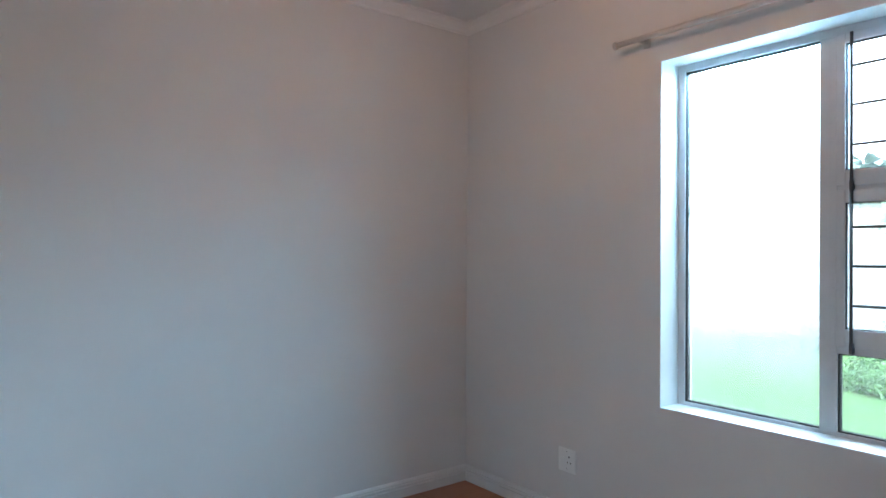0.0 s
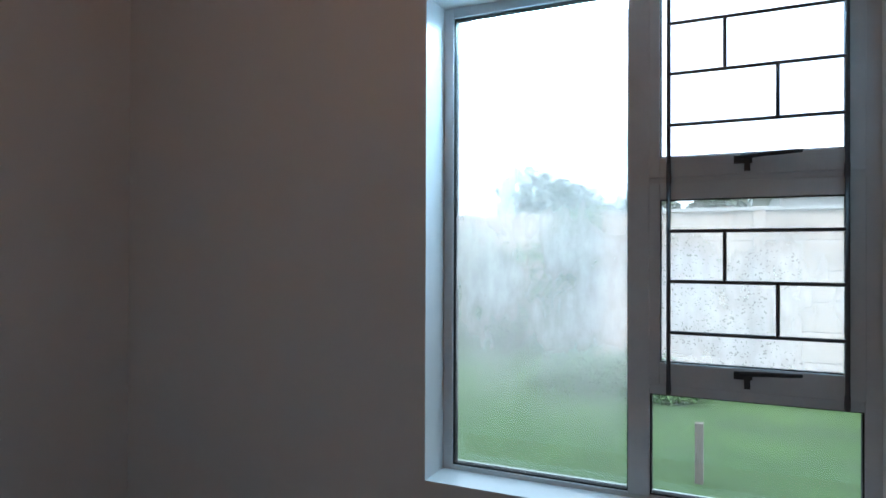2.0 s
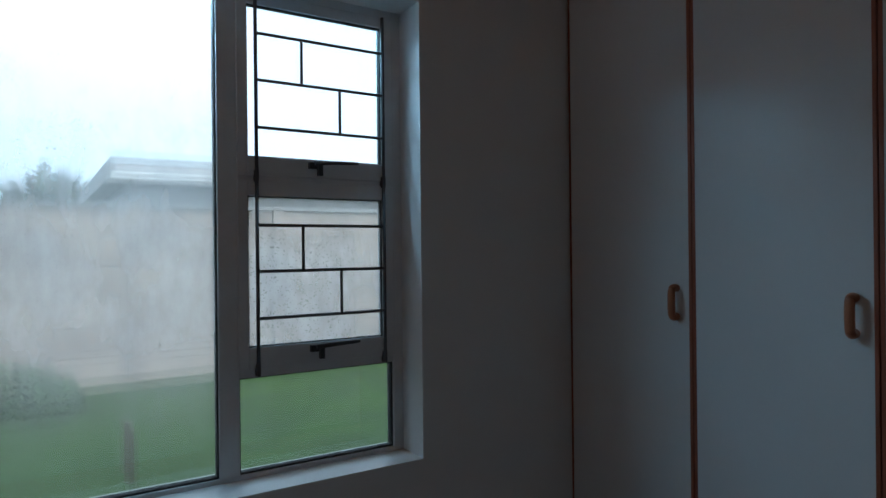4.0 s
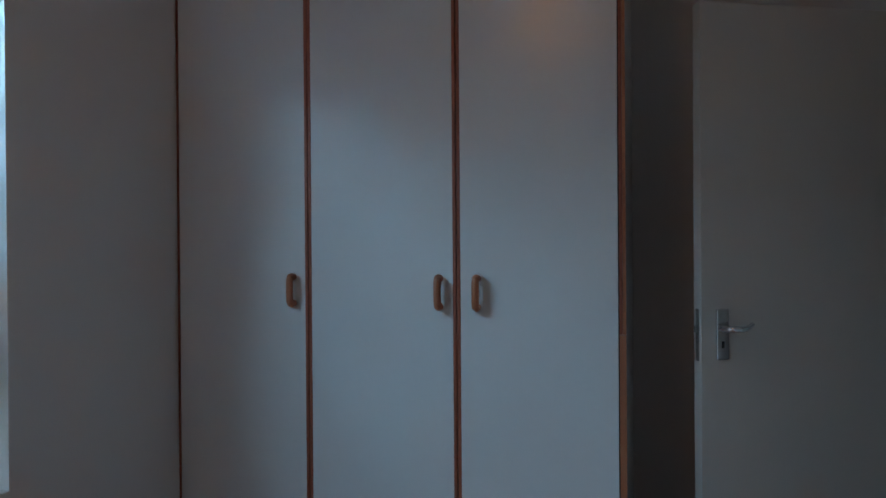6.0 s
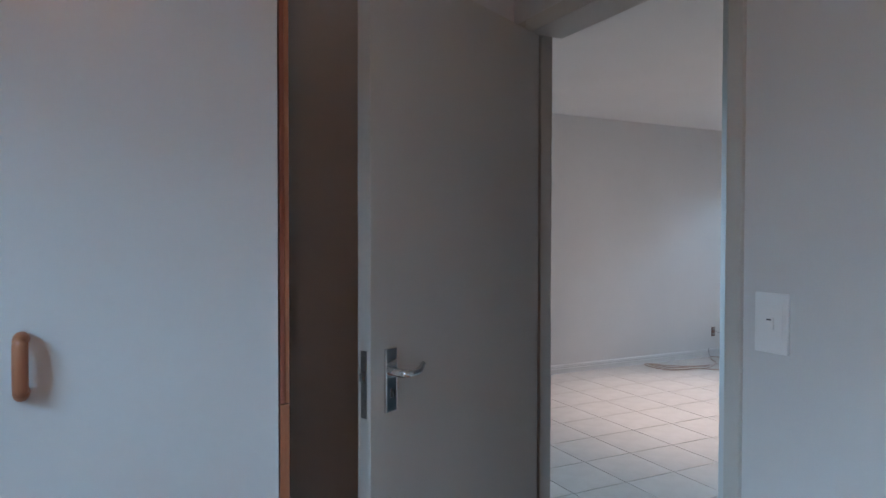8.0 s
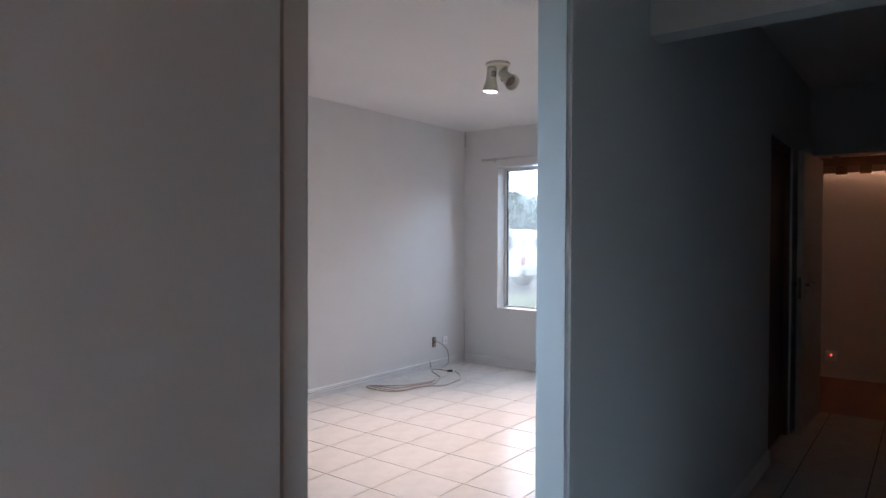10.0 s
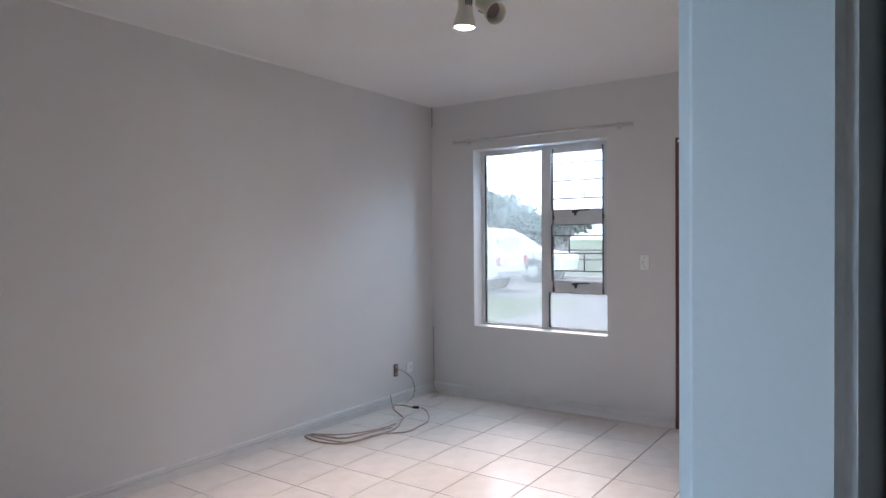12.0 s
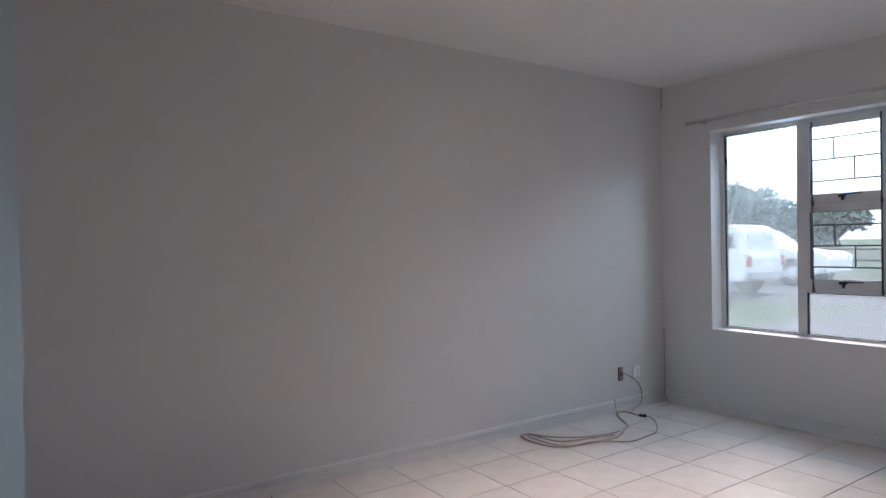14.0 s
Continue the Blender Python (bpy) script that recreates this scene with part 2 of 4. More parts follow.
M["glass_liv"] = pane_glass("faint_hazed_dim_glass", 0.05, 0.13, 0.9, 0.6, low=.9, tint=(.62, .65, .66), milk=(.8, .88, .92))


# ---- mesh helpers ----
def box(bm, x0, x1, y0, y1, z0, z1, m=None):
    v = [bm.verts.new((x, y, z)) for z in (z0, z1) for x, y in ((x0, y0), (x1, y0), (x1, y1), (x0, y1))]
    for f in ((3, 2, 1, 0), (4, 5, 6, 7), (0, 1, 5, 4), (1, 2, 6, 5), (2, 3, 7, 6), (3, 0, 4, 7)):
        bm.faces.new([v[i] for i in f])
    if m:
        bmesh.ops.transform(bm, matrix=m, verts=v)
    return v


def boxes(*spec, bevel=0.0):
    bm = bmesh.new()
    for s in spec:
        box(bm, *s)
    if bevel:
        bmesh.ops.bevel(bm, geom=bm.edges[:], offset=bevel, segments=2, affect="EDGES", profile=0.6)
    return bm


def tube(bm, pts, r, n=8, r1=None, cap=True):
    """A round bar along points, tapering from r to r1."""
    pts = [Vector(p) for p in pts]
    r1 = r if r1 is None else r1
    rings = []
    for i, p in enumerate(pts):
        d = (pts[min(i + 1, len(pts) - 1)] - pts[max(i - 1, 0)]).normalized()
        a = d.cross(Vector((0, 0, 1)) if abs(d.z) < 0.9 else Vector((1, 0, 0))).normalized()
        b = d.cross(a)
        rr = r + (r1 - r) * i / max(1, len(pts) - 1)
        rings.append([bm.verts.new(p + (a * math.cos(2 * math.pi * k / n) + b * math.sin(2 * math.pi * k / n)) * rr) for k in range(n)])
    for s, e in zip(rings, rings[1:]):
        for k in range(n):
            f = bm.faces.new((s[k], s[(k + 1) % n], e[(k + 1) % n], e[k]))
            f.smooth = n > 4
    if cap:
        bm.faces.new(rings[0][::-1])
        bm.faces.new(rings[-1])
    return rings


def tubes(*spec):
    bm = bmesh.new()
    for s in spec:
        tube(bm, *s)
    return bm


def smooth_line(pts, steps=6):
    """Points along a soft curve through control points."""
    p = [Vector(q) for q in pts]
    p = [2 * p[0] - p[1]] + p + [2 * p[-1] - p[-2]]
    out = []
    for i in range(1, len(p) - 2):
        for k in range(steps):
            t = k / steps
            out.append(0.5 * (2 * p[i] + (p[i + 1] - p[i - 1]) * t + (2 * p[i - 1] - 5 * p[i] + 4 * p[i + 1] - p[i + 2]) * t * t + (3 * p[i] - p[i - 1] - 3 * p[i + 1] + p[i + 2]) * t ** 3))
    return out + [p[-2]]


def profile(bm, outline, length, m):
    """An outline in (y, z) drawn out along x."""
    ends = [[bm.verts.new(m @ Vector((x, y, z))) for y, z in outline] for x in (0, length)]
    k = len(outline)
    for i in range(k):
        bm.faces.new((ends[0][i], ends[1][i], ends[1][(i + 1) % k], ends[0][(i + 1) % k]))
    bm.faces.new(ends[0][::-1])
    bm.faces.new(ends[1])


def lathe(bm, outline, m=None, n=20):
    """Rings of (radius, height) about z."""
    rings = [[bm.verts.new((r * math.cos(2 * math.pi * k / n), r * math.sin(2 * math.pi * k / n), z)) for k in range(n)] for r, z in outline]
    for s, e in zip(rings, rings[1:]):
        for k in range(n):
            bm.faces.new((s[k], s[(k + 1) % n], e[(k + 1) % n], e[k])).smooth = True
    bm.faces.new(rings[0][::-1])
    bm.faces.new(rings[-1])
    if m:
        bmesh.ops.transform(bm, matrix=m, verts=[v for r in rings for v in r])


def mesh_of(name, bm, material):
    bmesh.ops.recalc_face_normals(bm, faces=bm.faces[:])
    me = bpy.data.meshes.new(name)
    bm.to_mesh(me)
    bm.free()
    me.materials.append(material)
    return me


def part(name, bm, material, parent=None, label=""):
    ob = new(name, mesh_of(name, bm, material))
    ob.parent = parent
    return tagged(ob, label)


def structure(name, bm, material, label="", category=""):
    return tagged(part(name, bm, material), label, category, kind="structure")


def thing(name, label, category, m=None, group=""):
    ob = new(name)
    ob.empty_display_size = 0.1
    if m:
        ob.matrix_world = m
    return tagged(ob, label, category, group)


def wall_with_hole(axis, a, b, u0, u1, z0, z1, hu0, hu1, hz0, hz1):
    """A wall between a and b on its axis, from u0 to u1, with an opening."""
    bm = bmesh.new()
    for s0, s1, t0, t1 in ((u0, hu0, z0, z1), (hu1, u1, z0, z1), (hu0, hu1, z0, hz0), (hu0, hu1, hz1, z1)):
        if s1 - s0 > 1e-4 and t1 - t0 > 1e-4:
            box(bm, a, b, s0, s1, t0, t1) if axis == "x" else box(bm, s0, s1, a, b, t0, t1)
    bmesh.ops.remove_doubles(bm, verts=bm.verts[:], dist=1e-5)
    return bm


# ---- structure ----
H = 2.665
HL = 2.622                    # lower ceiling of the living room
BX, BY = 2.485, 3.75          # bedroom: door wall, back wall
LX, LY = 8.0, 7.2             # living room: front wall, side wall
structure("wall_window", wall_with_hole("x", -0.24, 0, -0.24, 3.86, -0.3, H, 1.297, 2.502, 0.666, 2.163), M["wall"], "pale grey painted plaster bedroom wall with a window opening", "wall")
structure("wall_bedroom_end", boxes((0, 2.6, -0.11, 0, -0.3, H)), M["wall"], "pale grey painted bedroom wall", "wall")
structure("wall_bedroom_door", wall_with_hole("x", BX, 2.6, 0, 3.86, -0.3, H, 2.84, 3.712, -0.3, 2.095), M["wall"], "pale grey painted wall with the bedroom doorway", "wall")
structure("wall_bedroom_back", boxes((0, BX, BY, 3.86, -0.3, H)), M["wall"], "pale painted wall behind the wardrobe", "wall")
# the opening in this unseen wall is added to light the passage
bm = wall_with_hole("x", 2.49, 2.6, 3.86, 5.5, -0.3, H, 4.45, 5.05, 1.2, 1.72)
box(bm, 2.49, 3.31, 5.5, 5.61, -0.3, H)
structure("wall_recess", bm, M["wall"], "pale grey painted wall of the recess with an added unseen opening", "wall")
structure("wall_living_west", boxes((3.31, 3.42, 5.5, LY, -0.3, H)), M["wall"], "pale grey painted living room wall", "wall")
structure("wall_living_side", boxes((3.31, 8.24, LY, 7.42, -0.3, H)), M["wall"], "long pale grey painted living room wall", "wall")
bm = wall_with_hole("x", LX, 8.24, 5.25, LY, -0.3, H, 5.523, 6.752, 0.635, 2.193)
for s in ((5.009, 5.25, -0.3, H), (3.85, 4.135, -0.3, H), (4.135, 5.009, 2.136, H), (4.135, 5.009, -0.3, -0.01)):
    box(bm, LX, 8.24, *s)
bmesh.ops.remove_doubles(bm, verts=bm.verts[:], dist=1e-5)
structure("wall_living_front", bm, M["wall"], "pale grey painted front wall with a window and a doorway", "wall")
bm = boxes((3.584, 6.38, 3.732, 3.84, -0.3, H))
edge = [e for e in bm.edges if all(abs(v.co.x - 3.584) < 1e-4 for v in e.verts) and abs(e.verts[0].co.z - e.verts[1].co.z) > 1]
bmesh.ops.bevel(bm, geom=edge, offset=0.012, segments=3, affect="EDGES")
# guessed recess with a closed back
for s in ((7.16, 7.98, 3.732, 3.84, -.3, H), (6.38, 7.16, 3.732, 3.84, 2.06, H), (6.38, 7.16, 3.815, 3.84, -.3, 2.06)):
    box(bm, *s)
structure("wall_passage", bm, M["wall"], "painted wall end with rounded corners dividing passage and living room", "wall")
structure("wall_passage_south", boxes((2.6, 9.71, 2.45, 2.56, -0.3, H)), M["wall"], "painted passage wall", "wall")
structure("wall_passage_end", wall_with_hole("x", 7.98, 8.09, 2.56, 3.85, -0.3, H, 2.80, 3.70, -0.3, 2.1), M["wall"], "painted wall with an inner doorway", "wall")
structure("wall_far_room", boxes((9.6, 9.71, 2.56, 3.85, -0.3, H), (8.24, 9.71, 3.85, 3.96, -0.3, H)), M["wall"], "painted wall of the far room", "wall")
structure("wall_bulkhead", boxes((4.21, 4.32, 2.56, 3.732, 2.11, H)), M["wall"], "painted bulkhead across the passage", "wall")
structure("ceiling", boxes((-0.24, 9.71, -0.11, 7.42, H, H + 0.12)), M["ceiling"], "white painted ceiling boards", "ceiling")
structure("ceiling_living", boxes((2.55, 8.05, 2.5, 7.25, HL, H - .003)), M["ceiling"], "white skimmed living room ceiling", "ceiling")
structure("roof_slab", boxes((-0.5, 9.8, -0.4, 7.6, H + 0.14, H + 0.3)), M["plaster"], "plain roof above the rooms", "roof")

# frame of the added opening, out of view
bm = boxes((2.5, 2.54, 4.45, 4.49, 1.2, 1.72), (2.5, 2.54, 5.01, 5.05, 1.2, 1.72), (2.5, 2.54, 4.49, 5.01, 1.2, 1.24))
structure("unseen_opening_frame", bm, M["alu"], "added aluminium frame of an unseen opening that lights the passage", "window")

CORNICE = [(0, H - 0.002), (0, H - 0.058), (0.008, H - 0.058), (0.012, H - 0.046), (0.03, H - 0.026), (0.05, H - 0.014), (0.062, H - 0.012), (0.066, H - 0.002)]
SKIRT = [(0, 0), (0.016, 0), (0.016, 0.048), (0.009, 0.051), (0.009, 0.056), (0.016, 0.059), (0.016, 0.067), (0.01, 0.069), (0.01, 0.073), (0.014, 0.076), (0.006, 0.088), (0, 0.09)]


def along(p, q):
    """The pose whose x runs from p to q and whose y points to the left of it."""
    d = (Vector(q) - Vector(p)).normalized()
    return Matrix.Translation((*p, 0)) @ Matrix.Rotation(math.atan2(d.y, d.x), 4, "Z"), (Vector(q) - Vector(p)).length


def run(name, outline, legs, material, label, category):
    bm = bmesh.new()
    for p, q in legs:
        m, length = along(p, q)
        profile(bm, outline, length, m)
    return structure(name, bm, material, label, category)


run("cornice_bedroom", CORNICE, [((0, 0), (BX, 0)), ((BX, 0), (BX, BY)), ((BX, BY), (1.6, BY)), ((0, 3.15), (0, 0))], M["ceiling"], "white coved cornice", "cornice")
SEAL = [(0, HL + .001), (0, HL - .007), (.003, HL - .005), (.007, HL - .002), (.009, HL + .001)]
run("cornice_living", SEAL, [((LX, 3.84), (LX, LY)), ((LX, LY), (3.42, LY)), ((3.42, LY), (3.42, 5.5))], M["ceiling"], "thin filled joint along the ceiling", "cornice")
run("baseboard_bedroom", SKIRT, [((0, 0), (BX, 0)), ((BX, 0), (BX, 2.842)), ((0, 3.14), (0, 0)), ((BX, BY), (1.6, BY))], M["skirting"], "white grooved skirting board", "skirting")
run("baseboard_living", SKIRT, [((LX, 5.012), (LX, LY)), ((LX, LY), (3.42, LY)), ((3.42, LY), (3.42, 5.5))], M["skirting"], "white grooved skirting board", "skirting")
run("baseboard_passage", SKIRT, [((6.37, 3.732), (3.6, 3.732))], M["skirting"], "white grooved skirting board", "skirting")

# bedroom floor
floor_bed = structure("floor_bedroom", boxes((0, 2.6, 0, BY, -0.12, -0.012)), M["gap"], "reddish brown laminate plank floor", "floor")
for i in range(20):
    y0 = i * 0.19
    y1 = min(y0 + 0.188, BY)
    cut = 0.35 + (i * 0.47) % 1.3
    for x0, x1 in ((0, cut), (cut + 0.002, BX)):
        part("plank", boxes((x0, x1, y0, y1, -0.012, 0)), M["laminate"], floor_bed)


# ---- windows ----
def window(name, m, w, h, big, mid, top, low, label):
    """A fixed pane beside two barred casements over a small fixed pane. x runs along the wall, y outward, z up from the sill."""
    win = thing(name, label, "window", m)
    tagged(win, kind="structure")
    sx, sz = w / 1.205, h / 1.497
    X, Z = lambda v: v * sx, lambda v: v * sz

    def ring(x0, x1, z0, z1, t, y0, y1, bevel=0.003):
        return boxes((x0, x0 + t, y0, y1, z0, z1), (x1 - t, x1, y0, y1, z0, z1), (x0 + t, x1 - t, y0, y1, z0, z0 + t), (x0 + t, x1 - t, y0, y1, z1 - t, z1), bevel=bevel)

    part("window_frame", boxes((0, X(.036), .13, .175, 0, h), (X(1.164), w, .13, .175, 0, h), (X(.036), X(1.164), .13, .149, 0, Z(.018)), (X(.036), X(1.164), .149, .175, 0, Z(.01)), (X(.036), X(1.164), .13, .175, Z(1.461), h),
                               (X(.588), X(.648), .128, .178, Z(.013), Z(1.461)), (X(.648), X(1.164), .129, .177, Z(.305), Z(.335)), (X(.648), X(1.164), .129, .177, Z(.895), Z(.918)), bevel=0.003), M["alu"], win, "white aluminium frame")
    part("glazing_bead", ring(X(.036), X(.588), Z(.018), Z(1.461), .0035, .138, .17, 0), M["rubber"], win, "black rubber gasket")
    part("glazing_bead", ring(X(.648), X(1.164), Z(.018), Z(.305), .0035, .138, .17, 0), M["rubber"], win, "black rubber gasket")
    panes = [(X(.038), X(.586), Z(.015), Z(1.459), big), (X(.65), X(1.162), Z(.015), Z(.303), low)]
    for z0, z1, p0, p1, glass in ((.335, .895, .396, .852, mid), (.918, 1.461, .97, 1.429, top)):
        cas = part("casement", boxes((X(.645), X(.676), .122, .16, Z(z0 - .004), Z(z1 + .004)), (X(1.124), X(1.167), .122, .16, Z(z0 - .004), Z(z1 + .004)),
                                     (X(.676), X(1.124), .122, .16, Z(z0 - .004), Z(p0)), (X(.676), X(1.124), .122, .16, Z(p1), Z(z1 + .004)), bevel=0.003), M["alu"], win, "white aluminium casement")
        part("glazing_bead", ring(X(.676), X(1.124), Z(p0), Z(p1), .003, .128, .146, 0), M["rubber"], cas, "black rubber gasket")
        pane = part("pane", boxes((X(.678), X(1.122), .135, .139, Z(p0 + .002), Z(p1 - .002))), glass, cas)
        pane.visible_shadow = False
        hx, hz = X(.94), Z(p0 - .02)
        bar = bmesh.new()
        box(bar, hx - .075, hx - .03, .108, .123, hz - .008, hz + .012)
        box(bar, hx - .05, hx - .035, .096, .11, hz - .03, hz + .006)
        tube(bar, [(hx - .06, .1, hz + .008), (hx, .096, hz + .012), (hx + .06, .094, hz + .014), (hx + .085, .096, hz + .015)], .008, 6, .005)
        part("handle", bar, M["black"], cas, "black lever handle")
        # burglar bars
        g = thing("burglar_bars", "", "")
        g.parent = win
        r = .005
        xs = (X(.70), X(1.125))
        rows = [Z(p0 + (p1 - p0) * f) for f in (.19, .5, .805)]
        for x in xs:
            part("bar", tubes(([(x, .112, Z(z0 - .012)), (x, .112, Z(z1 + .0))], r * 1.15, 8)), M["grille"], g)
            part("foot", boxes((x - .006, x + .006, .107, .13, Z(z0 - .025), Z(z0 + .012)), bevel=.002), M["grille"], g)
        for z in rows:
            part("bar", tubes(([(xs[0], .112, z), (xs[1], .112, z)], r, 8)), M["grille"], g)
        x1, x2 = X(.843), X(.970)
        part("bar", tubes(([(x1, .112, rows[1]), (x1, .112, rows[2])], r, 8)), M["grille"], g)
        part("bar", tubes(([(x2, .112, rows[0]), (x2, .112, rows[1])], r, 8)), M["grille"], g)
    for x0, x1, z0, z1, glass in panes:
        pane = part("pane", boxes((x0, x1, .15, .154, z0, z1)), glass, win)
        pane.visible_shadow = False
    part("sill", boxes((-0.0, w, .175, .26, -.045, -.012), bevel=.004), M["plaster"], win, "outer plastered sill")
    return win


window("window_1", Matrix.Translation((0, 1.297, 0.666)) @ Matrix.Rotation(radians(90), 4, "Z"), 1.205, 1.497, M["glass_bed_big"], M["glass_bed_mid"], M["glass_bed_top"], M["glass_bed_top"],
       "white aluminium window with burglar bars and misted glass")
window("window_2", Matrix.Translation((8.0, 6.752, 0.635)) @ Matrix.Rotation(radians(-90), 4, "Z"), 1.229, 1.558, M["glass_liv_big"], M["glass_liv"], M["glass_liv"], M["glass_liv"],
       "white aluminium window with burglar bars facing the street")


def reveal(name, x0, x1, y0, y1, z0, z1, label):
    """An added lining that brightens a window opening: two cheeks, head and inner sill."""
    t = .004
    structure(name, boxes((x0, x1, y0, y0 + t, z0, z1), (x0, x1, y1 - t, y1, z0, z1), (x0, x1, y0 + t, y1 - t, z1 - t, z1), (x0, x1, y0 + t, y1 - t, z0, z0 + t)), M["trim"], label, "window reveal")


# lighter and glossier than the wall so that the reveals catch more sky
reveal("bright_lining_bedroom", -.13, .002, 1.297, 2.502, .666, 2.163, "added white gloss lining that brightens the bedroom window opening")
reveal("bright_lining_living", 7.998, 8.13, 5.523, 6.752, .635, 2.193, "added white gloss lining that brightens the living room window opening")


def curtain_rod(m, length, label):
    rod = thing("curtain_rod", label, "curtain rod", m)
    part("rail", tubes(([(0, .06, 0), (length, .06, 0)], .0125, 10)), M["rod"], rod)
    for x in (.12, length / 2, length - .12):
        part("bracket", boxes((x - .012, x + .012, 0.0, .05, -.012, .012), (x - .016, x + .016, 0, .006, -.03, .03), bevel=.002), M["rod"], rod)
    for x in (-.012, length + .002):
        part("end_cap", tubes(([(x, .06, 0), (x + .01, .06, 0)], .017, 10)), M["rod"], rod)


curtain_rod(Matrix.Translation((0, 2.70, 2.262)) @ Matrix.Rotation(radians(-90), 4, "Z"), 1.59, "white painted curtain rod above the bedroom window")
curtain_rod(Matrix.Translation((8.0, 5.31, 2.268)) @ Matrix.Rotation(radians(90), 4, "Z"), 1.6, "white painted curtain rod above the living room window")


# ---- wardrobe ----
ward = thing("wardrobe", "built-in white melamine wardrobe with red-brown wood edging", "wardrobe")
# solid filling in a dark colour that paints the shade between the doors
part("carcass", boxes((0.004, 1.56, 3.172, 3.745, 0.08, 2.6), (0.004, 1.56, 3.2, 3.745, 0.0, 0.08)), M["gap"], ward, "solid wardrobe filling, gap shade put into its dark colour")
part("side_panel", boxes((1.562, 1.58, 3.17, 3.745, 0.0, 2.6)), M["melamine"], ward)
part("edge_strip", boxes((1.5615, 1.5705, 3.149, 3.17, 1.062, 2.6), bevel=.0015), M["meranti"], ward, "red-brown wood edge strip")
part("edge_strip", boxes((1.571, 1.5805, 3.151, 3.17, 1.062, 2.6), bevel=.0015), M["handlewood"], ward, "lighter wood edge strip")
part("edge_strip", boxes((1.5615, 1.5805, 3.15, 3.17, 0.0, 1.06), bevel=.002), M["handlewood"], ward, "lighter wood edge strip")
part("edge_strip", boxes((0.004, 0.01, 3.152, 3.17, 0.0, 2.6)), M["meranti"], ward, "red-brown wood edge strip")
part("plinth", boxes((0.012, 1.56, 3.19, 3.2, 0, 0.078)), M["melamine"], ward)
part("top_panel", boxes((0.012, 1.56, 3.15, 3.17, 2.45, 2.6)), M["melamine"], ward)
for x0, x1, hx in ((0.016, 0.5425, 0.487), (0.5455, 1.067, 1.013), (1.07, 1.559, 1.136)):
    door = part("door", boxes((x0 + (.011 if x0 > .5 else 0), x1 - (.011 if x0 < 1 else .001), 3.15, 3.17, 0.09, 2.44)), M["melamine"], ward)
    for s0, s1 in ((x0, x0 + .011), (x1 - .011, x1))[0 if x0 > .5 else 1:1 if x0 > 1 else 2]:
        part("edge_strip", boxes((s0, s1, 3.149, 3.17, 0.09, 2.44), bevel=.0015), M["meranti"], door, "red-brown wood edge strip")
    grip = smooth_line([(hx, 3.15, 1.132), (hx, 3.132, 1.131), (hx, 3.124, 1.141), (hx, 3.122, 1.176), (hx, 3.124, 1.212), (hx, 3.132, 1.222), (hx, 3.15, 1.221)], 5)
    bm = bmesh.new()
    tube(bm, grip, .012, 12)
    part("handle", bm, M["handlewood"], door, "rounded wooden pull handle")


# ---- inner doors ----
def lever_handle(parent, x, y, z, side, way):
    """A chrome long plate with a curved lever; side: which way it stands out in y; way: which way the lever points in x."""
    s = side
    plate = part("handle_plate", boxes((x - .02, x + .02, min(y, y + s * .008), max(y, y + s * .008), z - .095, z + .055), bevel=.003), M["chrome"], parent, "chrome handle plate")
    pts = smooth_line([(x, y, z), (x, y + s * .045, z), (x + way * .012, y + s * .055, z), (x + way * .038, y + s * .057, z + .001), (x + way * .055, y + s * .053, z + .006), (x + way * .068, y + s * .048, z + .013)], 5)
    bm = bmesh.new()
    tube(bm, pts, .0115, 12, .0065)
    part("lever", bm, M["chrome"], plate, "curved chrome lever")
    part("keyhole", boxes((x - .004, x + .004, min(y + s * .008, y + s * .009), max(y + s * .008, y + s * .009), z - .06, z - .04)), M["black"], plate)


def inner_door(name, hinge, latch, label, swap=False):
    """A flush leaf from its hinge to its latch, x along the leaf."""
    d = Vector(latch) - Vector(hinge)
    m = Matrix.Translation((*hinge, 0)) @ Matrix.Rotation(math.atan2(d.y, d.x), 4, "Z")
    leaf = thing(name, label, "door", m)
    tagged(leaf, kind="structure")
    part("leaf", boxes((0.004, 0.8, -.02, .02, 0.012, 2.04), bevel=.002), M["doorpaint"], leaf)
    part("lock_plate", boxes((0.7992, 0.8015, -.009, .009, 0.975, 1.13)), M["steel"], leaf, "dull steel lock faceplate")
    part("latch", boxes((0.801, 0.81, -.006, .006, 1.06, 1.08), bevel=.002), M["steel"], leaf)
    for s in (1, -1):
        lever_handle(leaf, 0.735, s * .02, 1.075, s, -1)
    for z in (0.25, 1.8):
        part("hinge", tubes(([(0.0, -.024, z), (0.0, -.024, z + .1)], .006, 8)), M["steel"], leaf)
    return leaf


inner_door("door_1", (2.492, 3.642), (1.785, 3.28), "grey-white painted flush door standing open with chrome lever")
inner_door("door_2", (7.985, 3.66), (7.19, 3.683), "painted flush inner door standing open along the passage")

# steel door frame
jf = thing("door_frame_1", "grey-white painted pressed steel door frame", "door frame")
tagged(jf, kind="structure")
part("jamb", boxes((2.474, 2.492, 3.666, 3.716, 0, 2.098), (2.492, 2.53, 3.668, 3.712, 0, 2.095), (2.53, 2.576, 3.656, 3.712, 0, 2.095), bevel=.003), M["doorpaint"], jf)
part("jamb", boxes((2.474, 2.492, 2.836, 2.876, 0, 2.098), (2.492, 2.53, 2.84, 2.876, 0, 2.095), (2.53, 2.606, 2.84, 2.888, 0, 2.095), bevel=.003), M["doorpaint"], jf)
